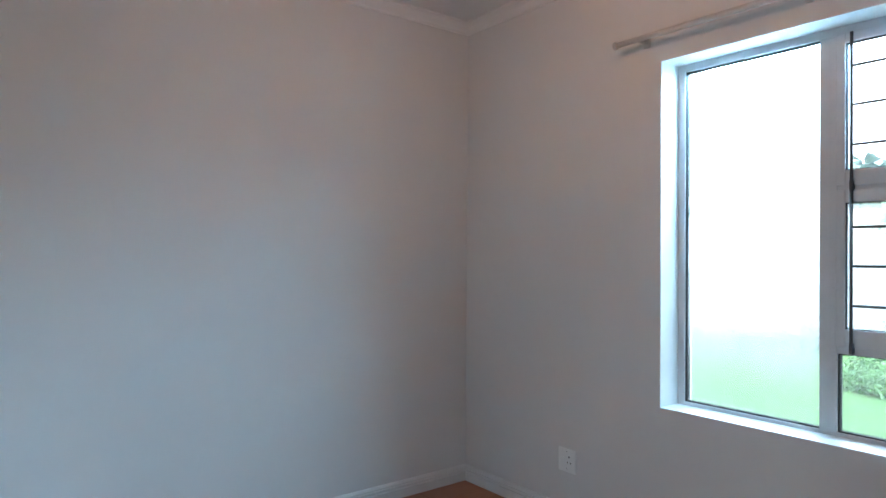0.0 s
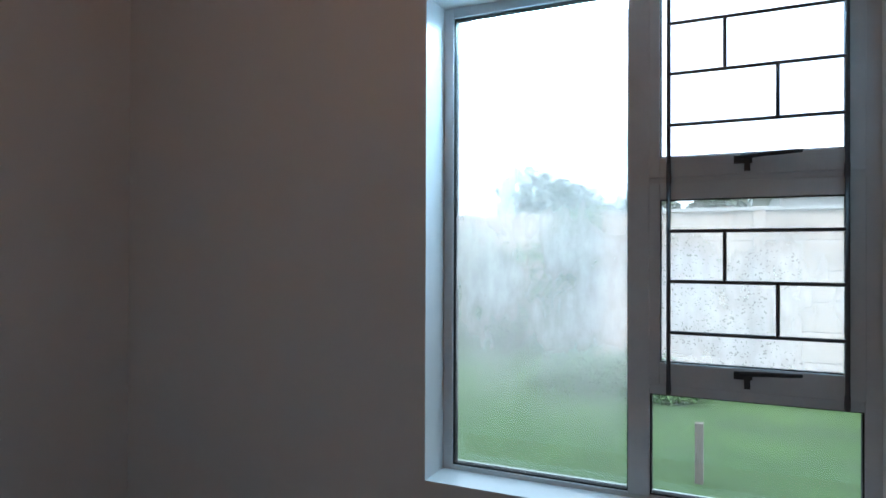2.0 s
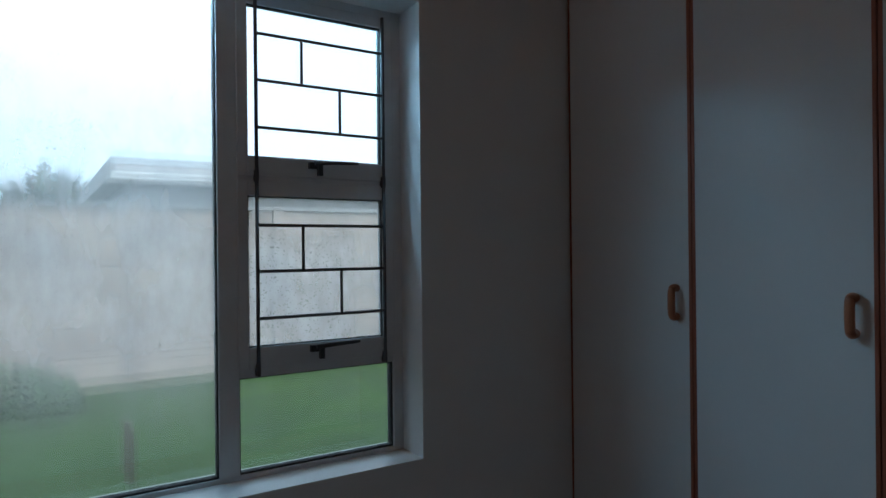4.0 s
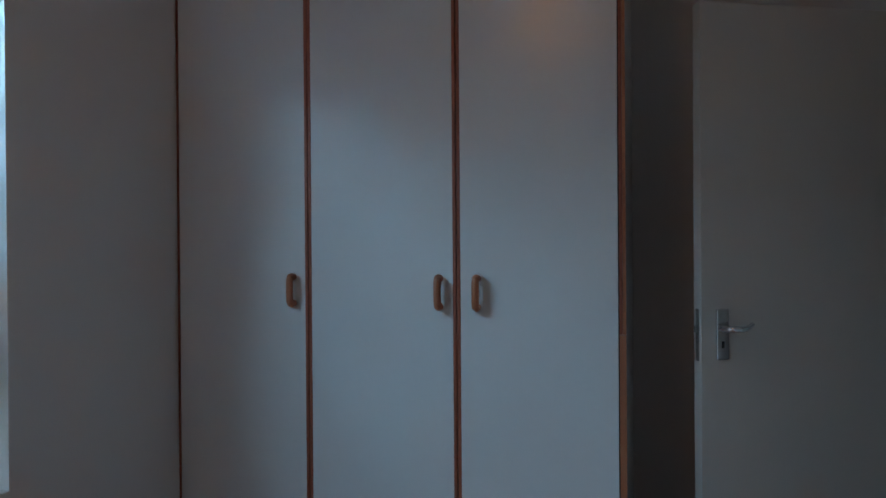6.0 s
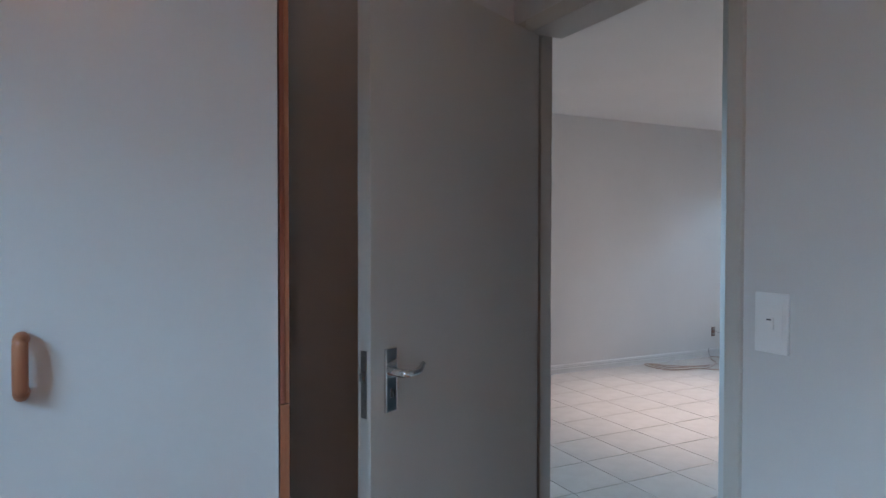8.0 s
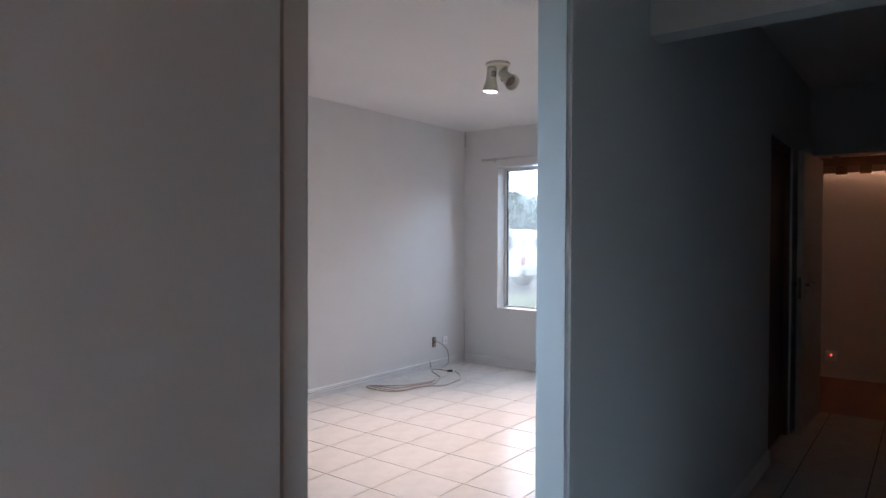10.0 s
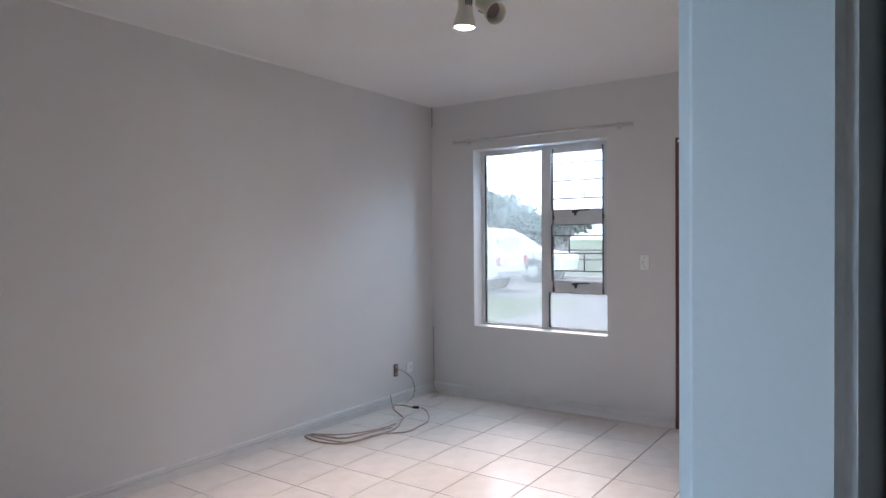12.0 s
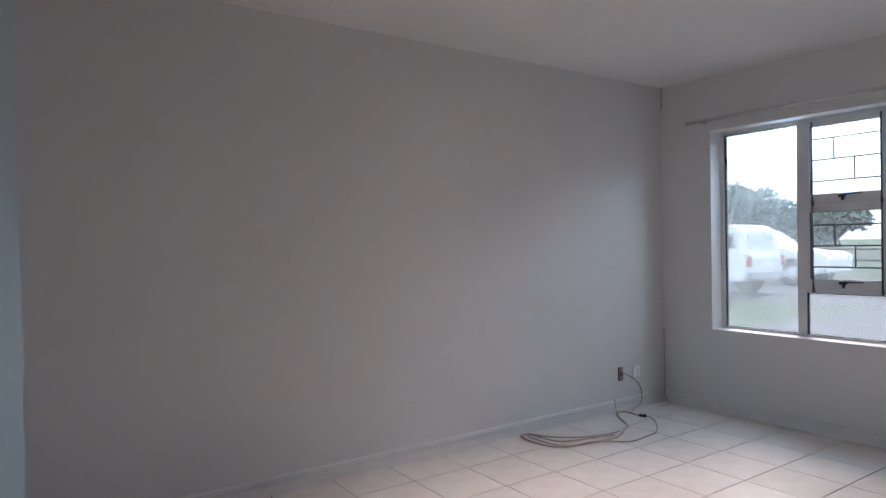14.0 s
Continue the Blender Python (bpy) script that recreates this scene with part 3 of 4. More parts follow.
part("head", boxes((2.4745, 2.4925, 2.876, 3.666, 2.05, 2.099), (2.4925, 2.6125, 2.888, 3.656, 2.052, 2.096), bevel=.003), M["doorpaint"], jf)
part("strike_plate", boxes((2.505, 2.529, 2.876, 2.8785, 1.0, 1.12)), M["chrome"], jf, "steel strike plate")
jf2 = thing("door_frame_2", "painted steel frame of the inner doorway", "door frame")
tagged(jf2, kind="structure")
part("jamb", boxes((7.968, 8.102, 3.69, 3.72, 0, 2.12), bevel=.003), M["doorpaint"], jf2)
part("jamb", boxes((7.968, 8.102, 2.78, 2.81, 0, 2.12), bevel=.003), M["doorpaint"], jf2)
part("head", boxes((7.969, 8.101, 2.81, 3.69, 2.085, 2.12), bevel=.003), M["doorpaint"], jf2)
# guessed dark panel and surround filling the recess
d4 = thing("recess_panel", "guessed dark brown door-like panel set back in the passage wall", "door")
tagged(d4, kind="structure")
part("leaf", boxes((6.43, 7.11, 3.775, 3.814, .01, 2.01), bevel=.003), M["frontwood"], d4)
for x0, x1, z0, z1 in ((6.381, 6.43, 0, 2.059), (7.11, 7.159, 0, 2.059), (6.43, 7.11, 2.012, 2.059)):
    part("frame", boxes((x0, x1, 3.745, 3.814, z0, z1), bevel=.003), M["frontwood"], d4)



# ---- switches and sockets ----
def wall_plate(name, m, w, h, label, category, kind):
    """A flush plate; x along the wall, y out of it, z up from its lower edge."""
    pl = thing(name, label, category, m)
    part("plate", boxes((0, w, 0, .009, 0, h), bevel=.003), M["plastic"], pl)
    if kind == "switch":
        part("inset", boxes((w * .14, w * .86, .0088, .0105, h * .2, h * .8), bevel=.001), M["plastic"], pl)
        part("rocker", boxes((w * .38, w * .62, .01, .0145, h * .4, h * .6), bevel=.0015), M["plastic"], pl)
        part("mark", boxes((w * .43, w * .57, .0144, .0149, h * .55, h * .57)), M["black"], pl)
    elif kind == "switch3":
        part("rocker", boxes((w * .34, w * .66, .0088, .0135, h * .38, h * .62), bevel=.0015), M["plastic"], pl)
        part("mark", boxes((w * .62, w * .68, .0088, .0138, h * .4, h * .58)), M["greyplastic"], pl)
        for z in (.2, .8):
            part("screw", tubes(([(w * .5, .0088, h * z), (w * .5, .0096, h * z)], .004, 10)), M["steel"], pl)
    else:
        for x, z, r in ((.37, .66, .0045), (.27, .42, .0036), (.45, .42, .0036), (.5, .88, .0022), (.5, .16, .0022)):
            part("pin_hole", tubes(([(w * x, .0088, h * z), (w * x, .0096, h * z)], r, 10)), M["black"], pl)
        part("rocker", boxes((w * .68, w * .8, .0088, .012, h * .45, h * .62), bevel=.001), M["plastic"], pl)
    return pl


TURN = lambda deg: Matrix.Rotation(radians(deg), 4, "Z")
wall_plate("light_switch", Matrix.Translation((BX, 2.7265, 1.153)) @ TURN(90), .0755, .124, "white single light switch beside the bedroom door", "light switch", "switch")
wall_plate("wall_socket", Matrix.Translation((0, .838, .254)) @ TURN(-90), .109, .115, "white power socket low on the bedroom wall", "socket", "socket")
wall_plate("light_switch", Matrix.Translation((LX, 5.201, 1.164)) @ TURN(90), .068, .116, "white light switch beside the front door", "light switch", "switch3")
wall_plate("wall_socket", Matrix.Translation((7.675, LY, .24)) @ TURN(180), .085, .085, "white socket plate low on the living room wall", "socket", "socket")
ob = thing("socket_box", "open brown wall box with loose wires", "socket box")
part("box", boxes((7.415, 7.463, LY - .012, LY - .0005, .235, .34), bevel=.002), M["cabledark"], ob)
for z in (.25, .31):
    part("rim", boxes((7.42, 7.458, LY - .016, LY - .012, z, z + .02)), M["greyplastic"], ob)

# ---- cables ----
def cable(label, r, material, *pts):
    bm = bmesh.new()
    tube(bm, smooth_line(pts, 7), r, 6)
    return tagged(part("cable", bm, material), label, "cable", "loose cables on the floor")


cable("coiled pinkish beige cable lying on the tiles", .006, M["cable"], (7.4, 6.98, .008), (7.41, 7.1, .008), (7.35, 7.15, .008), (7.25, 7.06, .008), (7.13, 6.88, .008), (7.02, 6.81, .009), (6.83, 6.72, .01), (6.61, 6.74, .01), (6.38, 6.8, .009), (6.31, 6.96, .009), (6.33, 7.13, .01), (6.39, 7.14, .012), (6.41, 7.04, .014), (6.45, 6.87, .015), (6.67, 6.79, .018), (6.84, 6.75, .016))
cable("beige cable looped on the tiles", .005, M["cable"], (7.41, 6.96, .008), (7.42, 6.89, .008), (7.3, 6.75, .007), (7.14, 6.64, .007), (7.01, 6.62, .007), (6.83, 6.61, .007), (6.65, 6.73, .014), (6.42, 6.77, .014), (6.36, 6.9, .014), (6.36, 7.08, .013), (6.4, 7.12, .016), (6.46, 6.98, .018), (6.6, 6.85, .02), (6.8, 6.79, .018), (6.95, 6.8, .012))
cable("thin pale cable from the wall box to the floor", .0035, M["greyplastic"], (7.44, LY - .014, .3), (7.52, LY - .03, .265), (7.62, LY - .04, .19), (7.655, LY - .04, .1), (7.62, LY - .05, .03), (7.5, 7.13, .006), (7.42, 7.08, .006))
cable("thin wire standing from the skirting", .003, M["greyplastic"], (7.348, LY - .02, .1), (7.352, LY - .03, .03), (7.3, 7.1, .006))
cable("thin pale cable in the room corner", .003, M["cable"], (LX - .012, LY - .012, .6), (LX - .014, LY - .014, .35), (LX - .03, LY - .03, .18), (LX - .05, LY - .04, .06), (LX - .1, LY - .12, .006), (LX - .25, LY - .15, .006))
cable("short dark cable hanging in the ceiling corner", .0045, M["greyplastic"], (LX - .01, LY - .01, 2.618), (LX - .012, LY - .014, 2.54), (LX - .012, LY - .012, 2.44))
ob = thing("cable_plug", "small black and white cable connector on the tiles", "plug", Matrix.Translation((7.41, 6.95, 0)) @ TURN(-60))
part("body", boxes((-.035, .02, -.012, .012, .002, .022), bevel=.004), M["black"], ob)
part("tip", boxes((.02, .04, -.009, .009, .004, .02), bevel=.003), M["plastic"], ob)


# ---- ceiling spotlight ----
sp = thing("ceiling_spotlight", "cream metal twin spotlight, one bulb lit", "ceiling light", Matrix.Translation((5.80, 5.37, HL)))
bm = bmesh.new()
lathe(bm, [(.085, 0), (.085, -.012), (.078, -.022), (.03, -.024)], n=28)
part("base_plate", bm, M["lampbody"], sp)
M["bulb"] = glowing("lit_bulb", (1, .96, .9), 30)


def spot_head(px, py, aim, lit):
    part("arm", tubes(([(px, py, -.02), (px, py, -.075)], .012, 10)), M["lampbody"], sp)
    m = look((px, py, -.09), (px + aim[0], py + aim[1], -.09 + aim[2])) @ Matrix.Rotation(math.pi, 4, "X") @ Matrix.Scale(1.2, 4)
    bm = bmesh.new()
    outer = [(.004, -.056), (.02, -.054), (.028, -.046), (.03, -.03), (.03, .015), (.034, .04), (.042, .062), (.045, .08), (.045, .088)]
    lathe(bm, outer + [(.042, .088), (.04, .07), (.028, .04)], m, 28)
    head = part("head", bm, M["lampbody"], sp)
    for k in range(4):
        b = bmesh.new()
        box(b, -.014 + k * .008, -.0105 + k * .008, .0285, .0312, -.028, .006, m)
        part("vent_slot", b, M["black"], head)
    b = bmesh.new()
    lathe(b, [(.041, .078), (.036, .088), (.02, .094), (.003, .095)] if lit else [(.034, .05), (.03, .056), (.003, .06)], m, 24)
    part("bulb", b, M["bulb"] if lit else M["lampinside"], head, "lit white bulb" if lit else "unlit bulb")


spot_head(-.035, .03, (.06, .1, -1), True)
spot_head(.035, -.045, (-.3, -.62, -.5), False)
d, o = lamp("spot_bulb", "SPOT", look((5.78, 5.42, HL - .225), (5.6, 5.5, 0)), 34, (1, .86, .76))
d.spot_size, d.spot_blend, d.shadow_soft_size = radians(80), .8, .03

# bedroom ceiling lamp
cl = thing("ceiling_lamp", "bare warm bulb on a cream ceiling rose", "ceiling light", Matrix.Translation((1.08, 1.4, H)))
bm = bmesh.new()
lathe(bm, [(.09, 0), (.09, -.02), (.06, -.025)], n=24)
part("base", bm, M["lampbody"], cl)
bm = bmesh.new()
lathe(bm, [(.018, -.026), (.02, -.05), (.04, -.075), (.046, -.1), (.04, -.125), (.02, -.142), (.004, -.146)], n=20)
M["warmglass"] = glowing("warm_bulb_glass", (1, .52, .27), 12.5)
part("bulb", bm, M["warmglass"], cl, "warm glowing bulb")

# ---- far room ----
d, o = lamp("far_room_lamp", "POINT", Matrix.Translation((8.9, 2.9, 2.45)), 4.5, (1, .62, .38))
d.shadow_soft_size = .08
fl = thing("far_room_bulb", "warm bulb on the far room ceiling", "ceiling light", Matrix.Translation((8.9, 2.9, H)))
bm = bmesh.new()
lathe(bm, [(.04, 0), (.04, -.03), (.02, -.05)], n=16)
part("holder", bm, M["plastic"], fl)
far_floor = structure("floor_far_room", boxes((8.0, 9.6, 2.56, 3.85, -.12, -.012)), M["gap"], "reddish brown laminate floor of the far room", "floor")
for i in range(7):
    y0 = 2.56 + i * .19
    part("plank", boxes((8.0, 9.6, y0, min(y0 + .188, 3.85), -.012, 0)), M["laminate"], far_floor)
ws = wall_plate("wall_socket", Matrix.Translation((9.6, 3.69, .17)) @ TURN(90), .1, .1, "white socket with a small red light", "socket", "socket")
M["neon"] = glowing("red_indicator", (1, .08, .04), 1.5)
part("indicator", boxes((.04, .05, .009, .012, .055, .065)), M["neon"], ws, "tiny red light")

# ---- front door and gate ----
fd = thing("door_frame_3", "dark red varnished wooden front door frame", "door frame")
tagged(fd, kind="structure")
part("jamb", boxes((7.988, 8.09, 4.948, 5.009, 0, 2.136), bevel=.004), M["frontwood"], fd)
part("jamb", boxes((7.988, 8.09, 4.135, 4.192, 0, 2.136), bevel=.004), M["frontwood"], fd)
part("head", boxes((7.989, 8.089, 4.192, 4.948, 2.08, 2.135), bevel=.004), M["frontwood"], fd)
part("threshold", boxes((7.99, 8.06, 4.192, 4.948, -.03, .018), bevel=.005), M["frontwood"], fd)
part("contact_plate", boxes((7.984, 7.988, 4.93, 4.99, 2.1, 2.118)), M["plastic"], fd, "small white strip")
leaf = thing("door_3", "dark red varnished wooden front door standing open", "door", Matrix.Translation((7.985, 4.15, 0)) @ TURN(184))
tagged(leaf, kind="structure")
part("leaf", boxes((.01, .8, -.02, .02, .015, 2.07), bevel=.003), M["frontwood"], leaf)
for z0, z1 in ((.2, .9), (1.1, 1.9)):
    for x0, x1 in ((.1, .36), (.45, .71)):
        part("panel", boxes((x0, x1, -.028, -.018, z0, z1), bevel=.006), M["frontwood"], leaf)
        part("panel", boxes((x0, x1, .018, .028, z0, z1), bevel=.006), M["frontwood"], leaf)
lever_handle(leaf, .735, -.02, 1.05, -1, -1)

gate = thing("security_gate", "brown steel security gate standing open with mesh lower half", "gate", Matrix.Translation((8.3, 4.19, 0)) @ TURN(20))
GW = .88
for n_, s in (("upright", (0, .03, 0, .03, .03, 2.14)), ("upright", (GW - .03, GW, 0, .03, .03, 2.14)), ("rail", (.03, GW - .03, .002, .028, .03, .06)), ("rail", (.03, GW - .03, .002, .028, 2.11, 2.14)),
              ("rail", (.03, GW - .03, .002, .028, 1.19, 1.215)), ("rail", (.03, GW - .03, .002, .028, 1.05, 1.07)), ("rail", (.03, GW - .03, .002, .028, .97, .995))):
    part(n_, boxes(s, bevel=.003), M["mesh"] if n_ == "rail" and 1 < s[4] < 1.3 else M["gatesteel"], gate)
for k in range(7):
    x = .03 + (GW - .06) * (k + 1) / 8
    part("bar", boxes((x - .007, x + .007, .008, .022, 1.215, 2.11)), M["gatesteel"], gate)
bm = bmesh.new()
for i in range(46):
    z = .06 + i * .0198
    box(bm, .03, GW - .03, .013, .016, z, z + .0055)
for i in range(42):
    x = .03 + i * .0195
    box(bm, x, x + .004, .0125, .0165, .06, .97)
part("mesh_panel", bm, M["mesh"], gate, "grey expanded metal mesh")
part("lock_box", boxes((.0, .05, -.02, .05, 1.0, 1.2), bevel=.004), M["mesh"], gate, "grey lock box")
for z in (.3, 1.8):
    part("hinge", tubes(([(-.015, .015, z), (-.015, .015, z + .09)], .012, 8)), M["mesh"], gate)
for z in (.3, 1.82):
    part("hanger", boxes((-.07, -.02, 0, .02, z, z + .03)), M["gatesteel"], gate)

# ---- porch roof ----
roof = thing("porch_roof", "brown timber porch roof with ribbed sheeting", "porch roof")
bm = bmesh.new()
n = 36
slope = lambda x: 2.29 - .176 * (x - 8.24)
for j in range(n):
    y0, y1 = 2.6 + j * .08, 2.6 + (j + 1) * .08
    up = .03 if j % 2 else 0
    box(bm, 0, 1, y0, y1, 0, .003, Matrix(((1.25, 0, 0, 8.2), (0, 1, 0, 0), (-.22, 0, 1, slope(8.2) + .055 + up), (0, 0, 0, 1))))
    box(bm, 0, 1, y0 - .002, y0 + .002, 0, .033, Matrix(((1.25, 0, 0, 8.2), (0, 1, 0, 0), (-.22, 0, 1, slope(8.2) + .0555), (0, 0, 0, 1))))
part("sheeting", bm, M["roofsheet"], roof)
for y in (3.2, 3.65, 4.1, 4.55, 5.0, 5.38):
    bm = bmesh.new()
    box(bm, 0, 1, y - .025, y + .025, 0, .053, Matrix(((1.13, 0, 0, 8.24), (0, 1, 0, 0), (-.199, 0, 1, slope(8.24)), (0, 0, 0, 1))))
    part("rafter", bm, M["rooftimber"], roof)
part("beam", boxes((8.95, 9.02, 2.6, 5.46, 2.09, 2.165), bevel=.004), M["rooftimber"], roof)
for j in range(28):
    y0 = 2.6 + j * .1
    part("batten", boxes((9.4, 9.42, y0 + .001, y0 + .099, 2.045 + .018 * (j % 2), 2.16), bevel=.004), M["fascia"] if j % 2 else M["rooftimber"], roof)
for y in (2.7,):
    part("post", boxes((8.94, 9.03, y - .04, y + .04, -.08, 2.1), bevel=.005), M["rooftimber"], roof)

# ---- ground ----
G = -0.08
bm = bmesh.new()
bmesh.ops.create_grid(bm, x_segments=120, y_segments=120, size=1)
for v in bm.verts:
    v.co.x, v.co.y = (math.copysign(abs(c) ** 3, c) * 600 for c in (v.co.x, v.co.y))
    far = max(0, abs(v.co.x - 4) - 6)
    v.co.z = G + .03 * noise.noise(v.co * .4) * min(1, far / 4) + (0.25 * min(1, max(0, (-v.co.x - 4.5) / 3)) if v.co.x < 0 else 0)
structure("ground", bm, M["grass"], "green lawn around the house", "lawn")
structure("lawn_front", boxes((9.6, 17.4, -60, 60, G - .1, G + .035)), M["verge"], "dull green front lawn", "lawn")
structure("road", boxes((17.4, 24.5, -200, 200, G - .1, G + .035)), M["road"], "pale grey asphalt street", "road")
structure("pavement", boxes((24.5, 24.75, -200, 200, G - .1, G + .15)), M["concrete"], "concrete kerb of the street", "kerb")
structure("verge", boxes((24.75, 90, -200, 200, G - .1, G + .14)), M["verge"], "grass verge beyond the street", "verge")
structure("driveway", boxes((12.5, 17.4, 6.4, 9.4, G - .05, G + .04)), M["road"], "pale paved driveway", "driveway")
bed = structure("garden_bed", boxes((8.2, 9.6, 3.96, 7.2, G - .1, G + .03)), M["mulch"], "bed of bark chips outside the front door", "garden bed")
for x, y, a, w, d in ((8.52, 4.72, 2, .2, .42), (9.12, 4.62, 5, .17, .36), (9.0, 5.32, -4, .2, .25), (8.5, 5.6, 3, .2, .3), (8.9, 4.15, 0, .2, .15)):
    p = tagged(part("paver", boxes((-w, w, -d, d, 0, .05), bevel=.008), M["brick"]), "reddish brown paving slab in the garden bed", "paving slab", "pavers outside the door")
    p.matrix_world = Matrix.Translation((x, y, G + .02)) @ TURN(a)
rng = random.Random(4)
bm = bmesh.new()
for i in range(3200):
    x, y = rng.uniform(8.25, 9.7), rng.uniform(3.98, 6.6)
    box(bm, -.02, .02, -.008, .008, 0, .006, Matrix.Translation((x, y, G + .033 + rng.random() * .012)) @ Euler((rng.uniform(-.4, .4), rng.uniform(-.4, .4), rng.uniform(0, 6))).to_matrix().to_4x4())
tagged(part("bark_chips", bm, M["mulch"]), "scattered brown bark chips", "bark chips", kind="stuff")
ob = thing("drain_grate", "grey slotted drain grate on the paving", "drain grate", Matrix.Translation((8.4, 4.5, G + .077)))
for i in range(5):
    part("rib", boxes((-.07 + i * .028, -.055 + i * .028, -.2, .2, 0, .01)), M["mesh"], ob)
for y in (-.2, -.1, 0, .1, .19):
    part("bar", boxes((-.07, .057, y, y + .01, -.004, .004)), M["mesh"], ob)


# ---- plants ----
def leaf_cloud(bm, count, centres, size, rng, shape=.42):
    """Small bent leaves scattered through several uneven lobes."""
    for i in range(count):
        c, r = centres[i % len(centres)]
        d = Vector((rng.gauss(0, 1), rng.gauss(0, 1), rng.gauss(0, 1))).normalized()
        p = Vector(c) + Vector((d.x * r[0], d.y * r[1], d.z * r[2])) * (.55 + .5 * rng.random() ** .6)
        s = size * rng.uniform(.6, 1.3)
        q = Euler((rng.uniform(-1, 1), rng.uniform(-1, 1), rng.uniform(0, 6.3))).to_matrix()
        v = [bm.verts.new(p + q @ Vector(k) * s) for k in ((0, 0, 0), (.5, -shape, .08), (1, 0, -.08), (.5, shape, .08))]
        bm.faces.new((v[0], v[1], v[2]))
        bm.faces.new((v[0], v[2], v[3]))


def limbs(bm, base, tips, r, rng):
    for t in tips:
        b, t = Vector(base), Vector(t)
        mid = b.lerp(t, .5) + Vector((rng.uniform(-.1, .1), rng.uniform(-.1, .1), .05))
        tube(bm, smooth_line([b, mid, t], 4), r, 6, r * .3)


def shrub(name, label, base, lobes, count, size, leaf, r=.02, shape=.42, seed=1):
    rng = random.Random(seed)
    sh = thing(name, label, "shrub")
    bm = bmesh.new()
    limbs(bm, base, [c for c, _ in lobes] * 2, r, rng)
    part("stems", bm, M["bark"], sh)
    bm = bmesh.new()
    leaf_cloud(bm, count, lobes, size, rng, shape)
    part("crown", bm, leaf, sh)
    return sh


shrub("purple_shrub", "tall shrub with dusty purple and green leaves", (10.6, 4.45, G),
      [((10.3, 4.75, 1.7), (.42, .45, .32)), ((10.5, 4.35, 1.9), (.5, .5, .4)), ((10.3, 5.02, 1.38), (.36, .34, .3)), ((10.5, 4.6, 1.3), (.5, .48, .4)), ((10.7, 4.2, 1.6), (.5, .5, .5))],
      15000, .034, M["leaf_purple"], .022, seed=3)
shrub("green_shrub", "loose dark green leafy growth under the purple shrub", (10.65, 4.5, G),
      [((10.6, 4.55, .85), (.4, .36, .4)), ((10.5, 4.2, .6), (.4, .4, .45)), ((10.45, 4.8, 1.0), (.28, .25, .25)), ((10.6, 4.3, 1.1), (.45, .4, .3)), ((10.45, 4.85, .55), (.25, .2, .3))],
      3600, .05, M["leaf_green"], .014, seed=4)
hib = shrub("hibiscus_bush", "green hibiscus bush with red flowers", (11.5, 4.6, G),
            [((11.4, 5.35, 2.0), (.45, .4, .35)), ((11.6, 5.0, 2.25), (.5, .5, .3)), ((11.3, 5.5, 1.7), (.3, .25, .35)), ((11.5, 4.5, 2.3), (.6, .5, .35)), ((11.4, 5.25, 1.3), (.3, .25, .4)), ((11.3, 4.9, .7), (.4, .3, .5)), ((11.1, 4.6, 1.3), (.4, .4, .6))],
            13000, .05, M["leaf_green"], .018, seed=5)
rng = random.Random(9)
for p in ((11.0, 5.56, 2.04), (11.0, 5.61, 1.73), (11.0, 5.18, 2.18), (11.0, 4.83, 2.12), (10.95, 5.32, 2.0), (11.1, 5.5, 1.2), (10.2, 4.99, .63)):
    bm = bmesh.new()
    for k in range(6):
        q = Euler((0, -1.3, 0)).to_matrix() @ Euler((rng.uniform(.2, .6), 0, k * 1.05)).to_matrix()
        v = [bm.verts.new(Vector(p) + q @ Vector(c) * .05) for c in ((0, 0, 0), (.45, .6, .1), (0, 1, .2), (-.45, .6, .1))]
        bm.faces.new(v)
    part("flower", bm, M["petal"], hib, "red hibiscus flower")
shrub("low_bush", "low rounded green bush beside the path", (9.75, 5.0, G),
      [((9.7, 5.4, .05), (.36, .34, .18)), ((9.8, 4.95, .12), (.42, .42, .26)), ((9.7, 4.6, .14), (.4, .35, .28)), ((9.95, 5.1, .14), (.4, .4, .24)), ((10.0, 4.6, .2), (.4, .4, .28))], 15000, .034, M["leaf_low"], .012, .34, 7)
shrub("garden_weed", "small yellowish green weeds at the gate", (9.0, 4.3, G + .03), [((9.0, 4.35, G + .1), (.25, .14, .09)), ((8.75, 4.28, G + .09), (.16, .1, .07)), ((9.2, 4.45, G + .1), (.2, .14, .1))], 700, .035, M["leaf_low"], .004, .3, 8)

aloe = thing("aloe", "spiky grey-green aloe with orange flower spikes", "aloe plant", Matrix.Translation((10.2, 4.87, G)))
rng = random.Random(12)
bm = bmesh.new()
for k in range(22):
    a, up = k * 2.4, rng.uniform(.25, .95)
    d = Vector((math.cos(a), math.sin(a), 0))
    pts = [Vector((0, 0, .4)) + d * (.5 * t) + Vector((0, 0, up * .5 * t - .22 * t * t)) for t in (0, .25, .5, .75, 1)]
    tube(bm, pts, .03, 5, .003)
part("leaves", bm, M["aloe"], aloe)
part("stem", tubes(([(0, 0, 0), (0, 0, .42)], .05, 8)), M["bark"], aloe)
